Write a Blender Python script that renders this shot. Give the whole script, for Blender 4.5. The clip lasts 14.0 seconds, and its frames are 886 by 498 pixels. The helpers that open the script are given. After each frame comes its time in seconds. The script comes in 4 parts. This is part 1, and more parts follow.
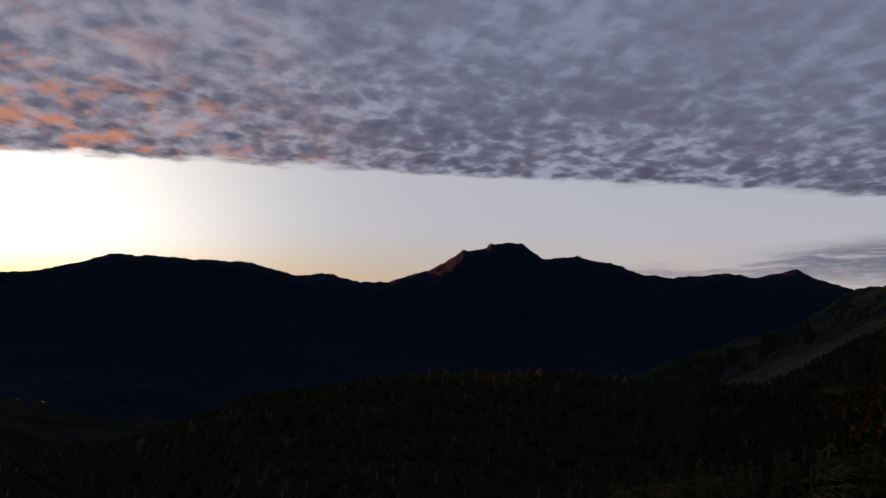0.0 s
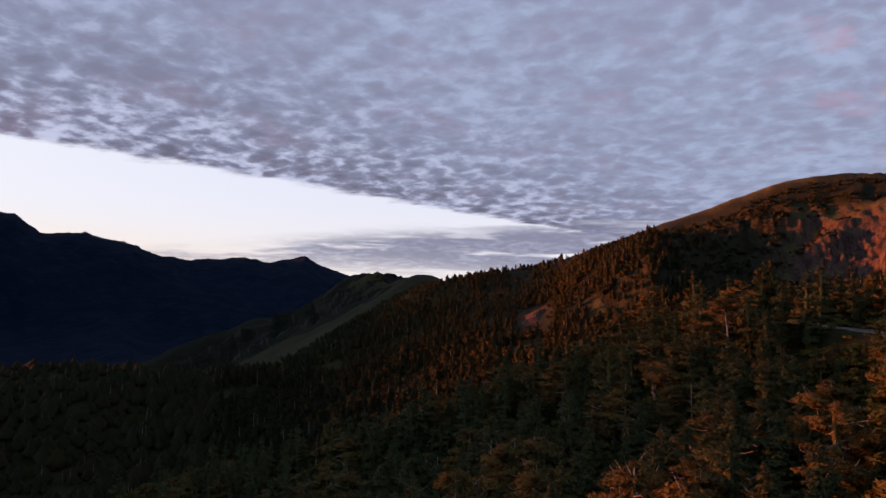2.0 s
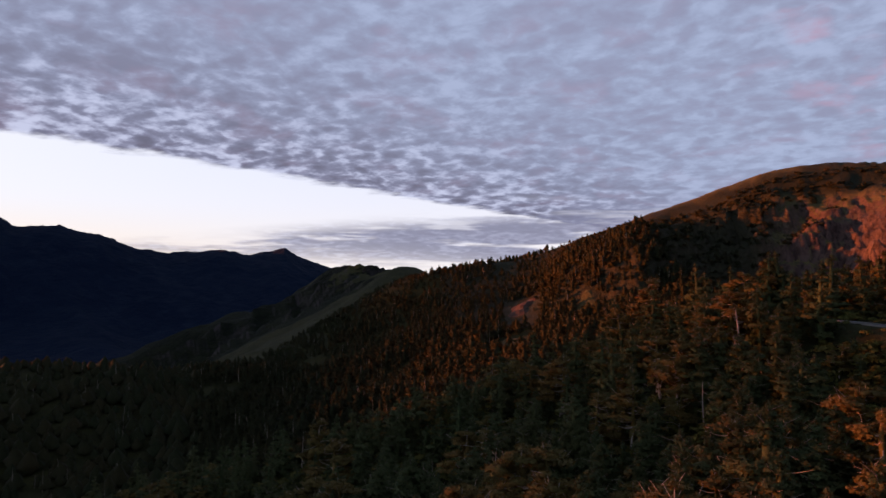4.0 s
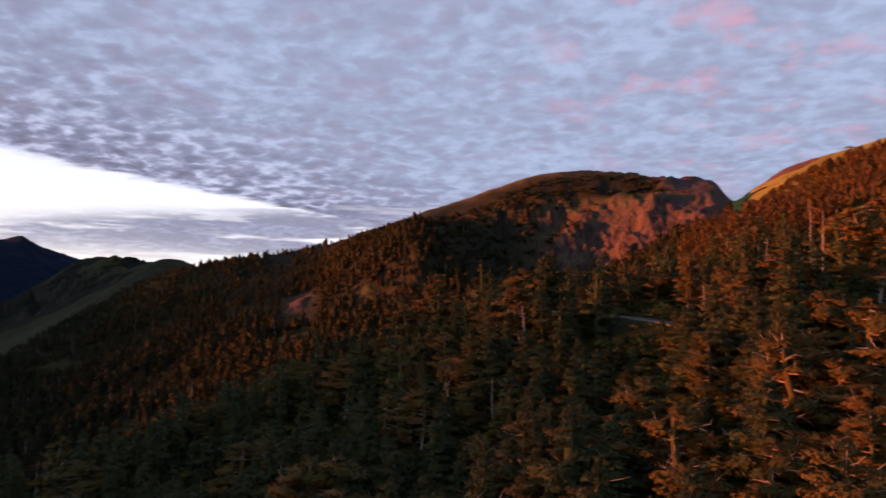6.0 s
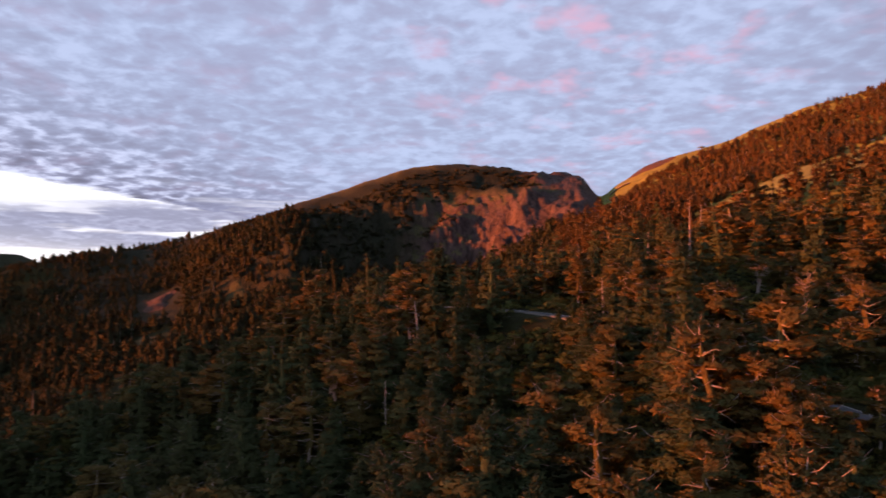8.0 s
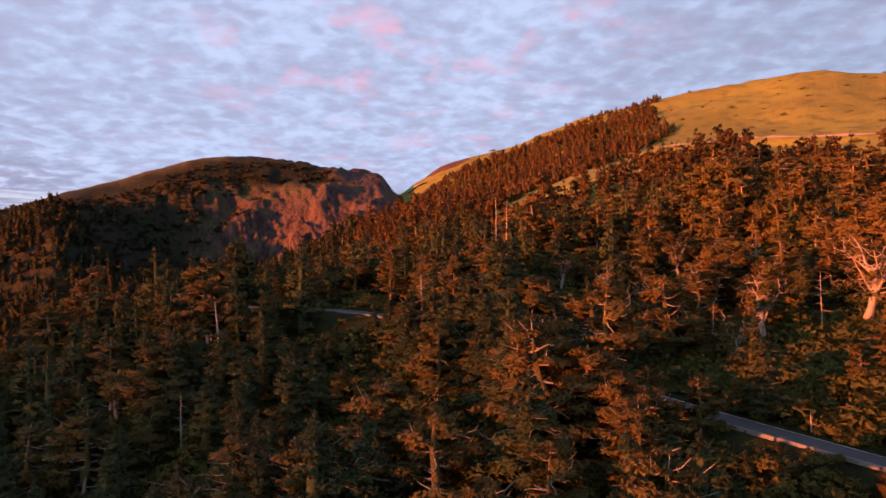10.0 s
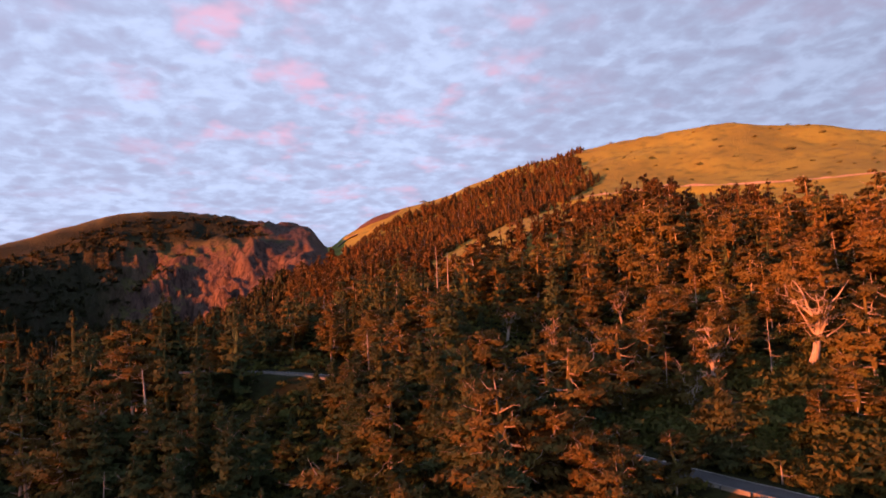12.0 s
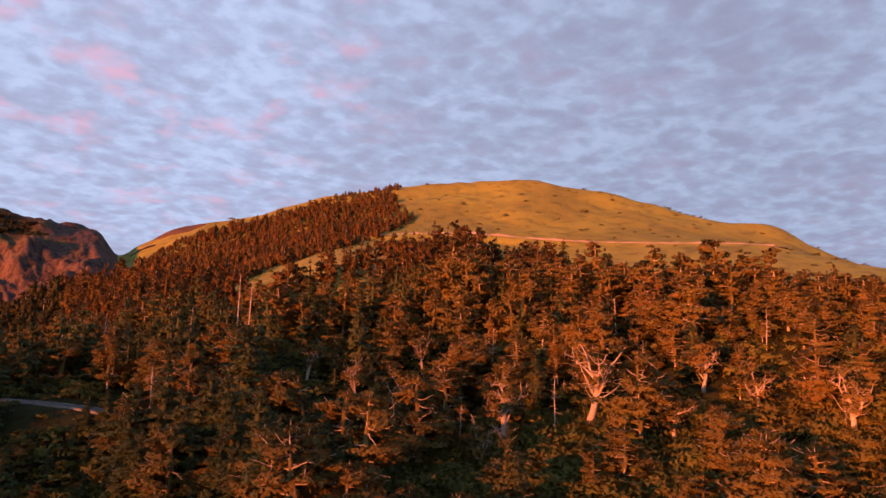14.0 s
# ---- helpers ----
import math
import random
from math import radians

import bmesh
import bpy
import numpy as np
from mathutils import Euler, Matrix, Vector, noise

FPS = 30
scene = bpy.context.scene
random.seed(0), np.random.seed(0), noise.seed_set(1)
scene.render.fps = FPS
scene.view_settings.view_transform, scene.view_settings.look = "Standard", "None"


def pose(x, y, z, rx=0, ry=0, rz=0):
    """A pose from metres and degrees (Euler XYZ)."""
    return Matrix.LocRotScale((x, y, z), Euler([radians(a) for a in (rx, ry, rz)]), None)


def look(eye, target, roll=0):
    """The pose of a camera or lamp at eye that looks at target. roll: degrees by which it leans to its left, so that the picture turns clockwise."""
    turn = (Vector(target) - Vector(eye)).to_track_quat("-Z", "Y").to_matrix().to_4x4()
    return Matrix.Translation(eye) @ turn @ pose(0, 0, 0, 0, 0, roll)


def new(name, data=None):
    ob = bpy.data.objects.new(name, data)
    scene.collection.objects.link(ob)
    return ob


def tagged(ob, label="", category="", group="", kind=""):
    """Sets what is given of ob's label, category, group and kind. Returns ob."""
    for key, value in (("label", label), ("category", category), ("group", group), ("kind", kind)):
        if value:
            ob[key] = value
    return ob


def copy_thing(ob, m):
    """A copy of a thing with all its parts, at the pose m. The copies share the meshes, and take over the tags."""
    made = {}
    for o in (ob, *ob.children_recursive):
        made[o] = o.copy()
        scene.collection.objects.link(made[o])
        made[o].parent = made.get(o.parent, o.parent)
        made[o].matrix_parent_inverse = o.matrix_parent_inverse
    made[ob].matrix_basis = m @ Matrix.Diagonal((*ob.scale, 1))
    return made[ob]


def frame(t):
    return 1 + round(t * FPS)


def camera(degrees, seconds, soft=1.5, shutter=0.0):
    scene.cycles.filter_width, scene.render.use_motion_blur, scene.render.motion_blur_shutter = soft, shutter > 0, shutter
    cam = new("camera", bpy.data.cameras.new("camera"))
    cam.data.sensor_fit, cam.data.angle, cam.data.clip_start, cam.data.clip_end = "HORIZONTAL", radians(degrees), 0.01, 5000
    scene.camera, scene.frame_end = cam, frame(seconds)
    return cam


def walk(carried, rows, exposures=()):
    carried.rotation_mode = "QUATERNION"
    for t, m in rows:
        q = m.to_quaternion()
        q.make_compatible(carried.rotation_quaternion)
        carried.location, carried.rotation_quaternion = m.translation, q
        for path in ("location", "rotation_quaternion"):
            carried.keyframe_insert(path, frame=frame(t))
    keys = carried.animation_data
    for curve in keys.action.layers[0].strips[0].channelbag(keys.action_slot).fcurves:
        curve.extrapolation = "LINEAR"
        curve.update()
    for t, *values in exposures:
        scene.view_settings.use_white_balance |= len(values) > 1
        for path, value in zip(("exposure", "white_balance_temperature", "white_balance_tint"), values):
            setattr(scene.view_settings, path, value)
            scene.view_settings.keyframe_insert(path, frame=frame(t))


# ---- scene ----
# Bearings are in degrees from +y, positive to the left; the origin hangs over the forest slope.

# ---- camera ----
cam = camera(65.19, 14.0, soft=1.5, shutter=0.5)


def flown(x, y, z, yaw, pitch, roll):
    a, b = radians(yaw), radians(pitch)
    ahead = Vector((-math.sin(a) * math.cos(b), math.cos(a) * math.cos(b), math.sin(b)))
    return look((x, y, z), Vector((x, y, z)) + 10 * ahead, roll)


PATH = [
    (0.0, 30.8, -20.3, -2.1, 78.2, 5.15, 0.6), (0.0334, 30.7, -20.3, -2.1, 77.9, 5.14, 0.6),
    (0.1, 30.4, -20.3, -2.1, 71.4, 5.0, 0.6), (0.1667, 30.1, -20.3, -2.0, 63.2, 4.9, 0.65), (0.2, 30.0, -20.3, -2.0, 60.2, 4.87, 0.7),
    (0.3, 29.6, -20.3, -1.9, 57.0, 4.8, 0.7), (0.5, 28.9, -20.2, -1.8, 54.45, 4.7, 0.7),
    (1.0, 25.8, -18.9, -1.9, 48.6, 4.53, 0.8), (1.5, 23.1, -18.0, -1.8, 42.5, 4.32, 0.76),
    (2.0, 20.8, -17.3, -1.65, 39.75, 4.16, 0.75), (2.2, 20.0, -17.0, -1.6, 39.7, 4.12, 0.7),
    (3.7, 13.4, -12.8, -0.7, 38.9, 3.55, 0.4), (4.3, 10.6, -10.9, -0.4, 36.5, 3.38, 0.33),
    (4.5, 9.5, -9.9, -0.35, 34.9, 3.36, 0.39), (5.0, 7.2, -7.7, -0.3, 30.9, 3.28, 0.5),
    (5.5, 5.6, -5.4, -0.3, 25.76, 3.22, 0.55), (6.0, 3.8, -3.7, -0.2, 19.67, 3.11, 0.44),
    (6.5, 1.9, -1.7, -0.15, 14.68, 3.04, 0.22), (7.0, 0.1, 0.1, 0.0, 13.41, 2.85, -0.1),
    (7.5, -1.5, 2.1, 0.0, 13.41, 2.75, -0.25), (8.0, -3.1, 4.9, 0.0, 8.93, 2.63, -0.19),
    (8.5, -4.3, 7.1, 0.0, 4.54, 2.52, -0.18), (9.0, -5.3, 9.1, 0.0, 0.19, 2.41, -0.16),
    (9.2, -5.8, 10.0, -0.05, -2.2, 2.4, -0.25), (11.3, -9.6, 16.6, -0.4, -11.9, 2.64, -1.72),
    (11.5, -9.9, 17.0, -0.05, -12.85, 3.66, -2.08), (12.0, -9.9, 17.8, 0.68, -14.12, 6.39, -2.51),
    (12.5, -9.9, 18.0, 1.3, -15.98, 8.47, -1.14), (13.0, -9.9, 18.2, 2.0, -24.37, 8.46, 0.11),
    (13.5, -10.0, 18.7, 2.7, -30.0, 8.53, 0.99), (14.0, -10.0, 19.1, 3.55, -29.93, 8.49, 1.49),
]
EXPOSURES = [(0, 0.3), (0.12, 0.38), (0.3, 0.76), (1, 1.0), (2, 1.17), (5, 1.3), (7.5, 1.67), (9, 1.72), (11.5, 1.95), (12.5, 1.78), (14, 1.71)]
walk(cam, [(t, flown(*p)) for t, *p in PATH], EXPOSURES)

# ---- world and sun ----
SUN_BEARING, SUN_HEIGHT = 116.0, 3.4


def bearing(az, el=0.0):
    a, e = radians(az), radians(el)
    return Vector((-math.sin(a) * math.cos(e), math.cos(a) * math.cos(e), math.sin(e)))


SUN_WAY = bearing(SUN_BEARING, SUN_HEIGHT)
sun_data = bpy.data.lights.new("sun", "SUN")
sun_data.energy, sun_data.angle, sun_data.color = 5.0, radians(1.2), (1.0, 0.206, 0.042)
sun = new("sun", sun_data)
sun.matrix_world = look(SUN_WAY * 100, (0, 0, 0))


class Nodes:
    """A small helper to write node trees shortly."""

    def __init__(self, tree):
        self.tree = tree
        tree.nodes.clear()

    def add(self, kind, **values):
        node = self.tree.nodes.new(kind)
        for key, value in values.items():
            setattr(node, key, value)
        return node

    def put(self, socket, value):
        if isinstance(value, bpy.types.NodeSocket):
            self.tree.links.new(value, socket)
        elif value is not None:
            socket.default_value = value

    def math(self, op, a, b=None, c=None, clamp=False):
        n = self.add("ShaderNodeMath", operation=op, use_clamp=clamp)
        for socket, value in zip(n.inputs, (a, b, c)):
            self.put(socket, value)
        return n.outputs[0]

    def vec(self, op, a, b=None, scale=None):
        n = self.add("ShaderNodeVectorMath", operation=op)
        self.put(n.inputs[0], a)
        self.put(n.inputs[1], b)
        if scale is not None:
            self.put(n.inputs["Scale"], scale)
        return n.outputs["Value"] if op in ("DOT_PRODUCT", "LENGTH") else n.outputs[0]

    def ramp(self, value, lo, hi, to_lo=0.0, to_hi=1.0):
        n = self.add("ShaderNodeMapRange", interpolation_type="SMOOTHSTEP")
        for key, v in (("Value", value), ("From Min", lo), ("From Max", hi), ("To Min", to_lo), ("To Max", to_hi)):
            self.put(n.inputs[key], v)
        return n.outputs[0]

    def noise(self, vector, scale, detail=4.0, rough=0.55, distort=0.0):
        n = self.add("ShaderNodeTexNoise")
        self.put(n.inputs["Vector"], vector)
        for key, v in (("Scale", scale), ("Detail", detail), ("Roughness", rough), ("Distortion", distort)):
            n.inputs[key].default_value = v
        return n.outputs["Fac"]

    def mix(self, fac, a, b, blend="MIX"):
        n = self.add("ShaderNodeMix", data_type="RGBA", blend_type=blend)
        n.clamp_factor = True
        self.put(n.inputs[0], fac)
        for socket, v in ((n.inputs[6], a), (n.inputs[7], b)):
            self.put(socket, (*v, 1.0) if isinstance(v, tuple) and len(v) == 3 else v)
        return n.outputs[2]

    def join(self, x, y, z):
        n = self.add("ShaderNodeCombineXYZ")
        for socket, v in zip(n.inputs, (x, y, z)):
            self.put(socket, v)
        return n.outputs[0]


def build_world():
    """Evening sky: clear air low in the west under a deck of small fleecy clouds with a straight edge."""
    world = bpy.data.worlds.new("evening_sky")
    world.use_nodes = True
    scene.world = world
    n = Nodes(world.node_tree)
    way = n.vec("NORMALIZE", n.add("ShaderNodeTexCoord").outputs["Generated"])
    sep = n.add("ShaderNodeSeparateXYZ")
    n.put(sep.inputs[0], way)
    x, y, z = sep.outputs
    up = n.math("MAXIMUM", z, 0.02)
    px, py = n.math("DIVIDE", x, up), n.math("DIVIDE", y, up)
    plane = n.join(px, py, 0.0)
    fleece_up = n.math("ADD", up, 0.18)
    fleece = n.join(n.math("DIVIDE", x, fleece_up), n.math("DIVIDE", y, fleece_up), 0.0)
    sunward = n.vec("DOT_PRODUCT", way, tuple(bearing(SUN_BEARING, 1.0)))
    # the clear sky
    sky = n.add("ShaderNodeTexSky", sky_type="NISHITA", sun_disc=False, sun_elevation=radians(SUN_HEIGHT), sun_rotation=radians(-SUN_BEARING), altitude=3000.0)
    haze = n.mix(n.ramp(z, 0.0, 0.20), (6.5, 6.1, 6.3), (5.5, 5.7, 6.9))
    warm = n.mix(n.ramp(z, 0.02, 0.13), (7.6, 5.0, 2.7), (6.8, 6.6, 6.9))
    core = n.mix(n.ramp(z, 0.02, 0.10), (24.0, 14.5, 4.2), (24.0, 22.0, 19.5))
    near_sun = n.math("MAXIMUM", sunward, 0.0)
    air = n.mix(n.math("POWER", near_sun, 2.2), haze, warm)
    air = n.mix(n.math("POWER", near_sun, 22.0), air, core)
    air = n.mix(0.08, air, sky.outputs[0])
    # the deck: rows of fleecy cells with bright seams between them, in broad thick and thin stretches
    sway = n.add("ShaderNodeTexNoise")
    n.put(sway.inputs["Vector"], fleece)
    sway.inputs["Scale"].default_value, sway.inputs["Detail"].default_value = 6.0, 3.0
    drift = n.vec("ADD", fleece, n.vec("SCALE", n.vec("SUBTRACT", sway.outputs["Color"], (0.5, 0.5, 0.5)), scale=0.06))
    soft = n.noise(drift, 4.6, 4.0, 0.5)
    fine = n.noise(drift, 15.0, 3.5, 0.55)
    broad = n.noise(fleece, 1.7, 3.0, 0.55)
    cells = n.add("ShaderNodeTexVoronoi", feature="SMOOTH_F1")
    n.put(cells.inputs["Vector"], n.vec("ADD", fleece, n.vec("SCALE", n.vec("SUBTRACT", sway.outputs["Color"], (0.5, 0.5, 0.5)), scale=0.16)))
    cells.inputs["Scale"].default_value, cells.inputs["Smoothness"].default_value = 11.5, 0.5
    puff = n.ramp(cells.outputs["Distance"], 0.12, 0.62, 0.68, 0.32)
    dense = n.math("ADD", n.math("MULTIPLY", soft, 0.24), n.math("ADD", n.math("MULTIPLY", fine, 0.46), n.math("MULTIPLY", puff, 0.30)))
    west = n.ramp(px, -5.2, -1.2, 1.0, 0.0)
    thick = n.ramp(n.math("ADD", dense, n.math("MULTIPLY", n.math("SUBTRACT", broad, 0.5), 0.30)), 0.32, 0.64)
    grey = n.mix(west, (1.9, 2.02, 2.88), (0.92, 0.90, 1.28))
    gap = n.mix(west, (2.3, 2.74, 3.85), (1.95, 2.0, 2.9))
    deck = n.mix(thick, gap, grey)
    seam = n.ramp(n.math("ADD", dense, n.math("MULTIPLY", n.math("SUBTRACT", broad, 0.5), 0.35)), 0.33, 0.49, 1.0, 0.0)
    deck = n.mix(n.math("MULTIPLY", seam, n.ramp(west, 0.0, 0.8, 0.35, 0.85)), deck, n.mix(west, (3.1, 3.5, 4.8), (4.1, 4.3, 5.5)))
    lit = n.math("MULTIPLY", n.ramp(sunward, 0.70, 0.98), n.math("SUBTRACT", 1.0, thick))
    deck = n.mix(n.math("MULTIPLY", lit, 0.5), deck, (5.6, 4.7, 4.9))
    # rosy patches, and orange ones low towards the sun
    rose_at = n.ramp(n.noise(fleece, 4.4, 3.0, 0.55), 0.50, 0.68)
    rose = n.math("MULTIPLY", rose_at, n.ramp(n.vec("DOT_PRODUCT", way, tuple(bearing(-6.0, 24.0))), 0.93, 0.99, 0.12, 1.0))
    rose = n.math("MULTIPLY", rose, n.ramp(dense, 0.38, 0.56, 0.3, 1.0))
    deck = n.mix(n.math("MULTIPLY", rose, 0.5), deck, (5.0, 2.4, 3.1))
    ember = n.math("MULTIPLY", n.ramp(sunward, 0.82, 0.97), n.ramp(n.noise(fleece, 6.5, 6.0, 0.65), 0.48, 0.64))
    ember = n.math("MULTIPLY", ember, n.ramp(z, 0.20, 0.36, 1.0, 0.25))
    deck = n.mix(n.math("MULTIPLY", ember, 0.85), deck, (7.0, 2.7, 1.5))
    # the deck's straight western edge, with two thin streaks beyond it
    ragged = n.math("MULTIPLY", n.math("SUBTRACT", n.noise(plane, 2.6, 4.0, 0.6), 0.5), 0.75)
    inside = n.ramp(n.math("ADD", px, ragged), -5.0, -4.68)
    layers = n.vec("MULTIPLY", way, (2.2, 2.2, 26.0))
    streaks = n.noise(layers, 1.6, 4.0, 0.55)
    band = n.math("MULTIPLY", n.ramp(py, 6.4, 9.0), n.ramp(px, -26.0, -7.5))
    veil = n.math("MULTIPLY", band, n.ramp(streaks, 0.38, 0.50))
    deck = n.mix(n.math("MULTIPLY", veil, 0.7), deck, (1.55, 1.6, 2.35))
    cover = n.math("MAXIMUM", inside, n.math("MULTIPLY", veil, 0.92))
    # far cloud near the horizon thins into streaks
    far_gap = n.math("MULTIPLY", n.ramp(n.noise(n.vec("ADD", layers, (3.0, 1.0, 7.0)), 2.0, 4.0, 0.55), 0.52, 0.66), n.ramp(z, 0.06, 0.15, 0.85, 0.0))
    cover = n.math("MULTIPLY", cover, n.math("SUBTRACT", 1.0, far_gap))
    deck = n.vec("SCALE", deck, scale=n.ramp(n.vec("DOT_PRODUCT", way, tuple(bearing(-75.0, 10.0))), 0.45, 0.95, 1.0, 0.78))
    # overhead, out of view, the deck is dimmed to weaken skylight on the land
    deck = n.vec("SCALE", deck, scale=n.ramp(z, 0.42, 0.9, 1.0, 0.36))
    deck = n.vec("MULTIPLY", deck, (1.0, 1.0, 1.025))
    colour = n.mix(cover, air, deck)
    back = n.add("ShaderNodeBackground")
    n.put(back.inputs["Color"], colour)
    back.inputs["Strength"].default_value = 0.066
    n.tree.links.new(back.outputs[0], n.add("ShaderNodeOutputWorld").inputs[0])


build_world()


# ---- materials ----
def surface(name, tones, scale, rough=0.85, bump=0.4, bump_scale=None, island=0.0, by_object=0.0, extra=None, stretch=(1, 1, 1), leaf=0.0, sheen=0.2):
    """A rough natural surface: three tones mixed by noise at two scales, with relief."""
    mat = bpy.data.materials.new(name)
    mat.use_nodes = True
    n = Nodes(mat.node_tree)
    place = n.vec("MULTIPLY", n.add("ShaderNodeTexCoord").outputs["Object"], tuple(stretch))
    big, small = n.noise(place, scale, 4.0, 0.6), n.noise(place, scale * 7.3, 4.0, 0.6)
    colour = n.mix(n.ramp(big, 0.35, 0.65), tones[0], tones[1])
    colour = n.mix(n.ramp(small, 0.45, 0.75), colour, tones[2])
    if island:
        rnd = n.add("ShaderNodeNewGeometry").outputs["Random Per Island"]
        colour = n.mix(n.math("MULTIPLY", rnd, island), colour, tones[3])
    if by_object:
        rnd = n.add("ShaderNodeObjectInfo").outputs["Random"]
        colour = n.mix(n.math("MULTIPLY", rnd, by_object), colour, tones[3])
    if extra:
        colour = extra(n, place, colour)
    relief = n.noise(place, bump_scale or scale * 12, 5.0, 0.65)
    b = n.add("ShaderNodeBump")
    b.inputs["Strength"].default_value, b.inputs["Distance"].default_value = bump, 0.6 / (bump_scale or scale * 12)
    n.put(b.inputs["Height"], relief)
    p = n.add("ShaderNodeBsdfPrincipled")
    n.put(p.inputs["Base Color"], colour)
    p.inputs["Roughness"].default_value = rough
    p.inputs["Specular IOR Level"].default_value = sheen
    n.put(p.inputs["Normal"], b.outputs[0])
    shader = p.outputs[0]
    if leaf:
        # thin needles let some light through
        glow = n.add("ShaderNodeBsdfTranslucent")
        n.put(glow.inputs["Color"], colour)
        both = n.add("ShaderNodeMixShader")
        both.inputs[0].default_value = leaf
        n.tree.links.new(p.outputs[0], both.inputs[1])
        n.tree.links.new(glow.outputs[0], both.inputs[2])
        shader = both.outputs[0]
    n.tree.links.new(shader, n.add("ShaderNodeOutputMaterial").inputs[0])
    return mat


def steep_rock(rock, scree, lo, hi):
    """Bare rock where the slope is steep, with streaks down it."""
    def mixed(n, place, colour):
        sep = n.add("ShaderNodeSeparateXYZ")
        n.put(sep.inputs[0], n.add("ShaderNodeNewGeometry").outputs["True Normal"])
        wobble = n.math("MULTIPLY", n.math("SUBTRACT", n.noise(place, 0.035, 5.0, 0.65), 0.5), 0.55)
        bare = n.ramp(n.math("ADD", sep.outputs[2], wobble), lo, hi, 1.0, 0.0)
        flat = n.add("ShaderNodeSeparateXYZ")
        n.put(flat.inputs[0], place)
        # the western shoulder is overgrown but for a few streaks
        open_face = n.ramp(n.math("ADD", flat.outputs[0], n.math("MULTIPLY", wobble, 60.0)), -125.0, -85.0, 0.10, 1.0)
        bare = n.math("MULTIPLY", bare, open_face)
        streak = n.noise(n.vec("MULTIPLY", place, (1.0, 1.0, 0.22)), 0.09, 6.0, 0.7)
        stone = n.mix(n.ramp(streak, 0.35, 0.68), rock, scree)
        cracks = n.noise(n.vec("MULTIPLY", place, (1.0, 1.0, 0.3)), 0.35, 5.0, 0.7)
        stone = n.mix(n.ramp(cracks, 0.44, 0.62), stone, tuple(v * 0.45 for v in rock))
        slide = n.math("MULTIPLY", n.ramp(flat.outputs[0], -75.0, -45.0), n.ramp(flat.outputs[0], 22.0, 34.0, 1.0, 0.0))
        slide = n.math("MULTIPLY", slide, n.ramp(n.math("ADD", flat.outputs[2], n.math("MULTIPLY", wobble, 30.0)), 48.0, 62.0, 1.0, 0.0))
        # dark scrub over the cliff's brow and its western shoulder, grass only along the crest
        height = n.math("ADD", flat.outputs[2], n.math("MULTIPLY", wobble, 26.0))
        brow = n.math("MULTIPLY", n.ramp(height, 62.0, 76.0), n.ramp(flat.outputs[0], -32.0, -8.0, 1.0, 0.0))
        bare = n.math("MULTIPLY", bare, n.math("SUBTRACT", 1.0, brow))
        out = n.vec("LENGTH", n.vec("MULTIPLY", place, (1.0, 1.0, 0.0)))
        inner = n.ramp(n.math("ADD", out, n.math("MULTIPLY", wobble, 40.0)), 578.0, 594.0, 1.0, 0.0)
        inner = n.math("MAXIMUM", inner, n.ramp(flat.outputs[0], -262.0, -212.0, 1.0, 0.0))
        inner = n.math("MAXIMUM", inner, n.ramp(n.math("ADD", flat.outputs[0], n.math("MULTIPLY", wobble, 60.0)), -112.0, -90.0, 0.0, 0.85))
        scrub = n.math("MULTIPLY", inner, n.math("MAXIMUM", brow, n.ramp(flat.outputs[0], -120.0, -85.0, 0.9, 0.0)))
        colour = n.mix(scrub, colour, (0.013, 0.017, 0.008))
        colour = n.mix(slide, colour, n.mix(streak, (0.055, 0.041, 0.045), (0.086, 0.061, 0.063)))
        golden = n.ramp(flat.outputs[0], 30.0, 42.0)
        broken = n.math("MULTIPLY", n.ramp(flat.outputs[0], -38.0, -14.0), n.math("SUBTRACT", 1.0, golden))
        bare = n.math("MAXIMUM", bare, n.math("MULTIPLY", broken, n.ramp(wobble, -0.09, -0.02)))
        colour = n.mix(golden, colour, (0.27, 0.225, 0.06))
        return n.mix(bare, colour, stone)
    return mixed


M_SOIL = surface("forest_floor", ((0.024, 0.028, 0.011), (0.040, 0.042, 0.015), (0.020, 0.018, 0.010)), 0.06, bump=0.8, bump_scale=0.9, sheen=0.05)
M_GRASS = surface("dry_golden_grass", ((0.235, 0.236, 0.040), (0.172, 0.168, 0.034), (0.110, 0.116, 0.027)), 0.014, bump=0.7, bump_scale=0.45)
M_CLIFF = surface("grassy_cliff", ((0.075, 0.072, 0.026), (0.115, 0.10, 0.036), (0.042, 0.046, 0.02)), 0.02, bump=1.0, bump_scale=0.35,
                  extra=steep_rock((0.070, 0.046, 0.040), (0.112, 0.076, 0.064), 0.50, 0.76))
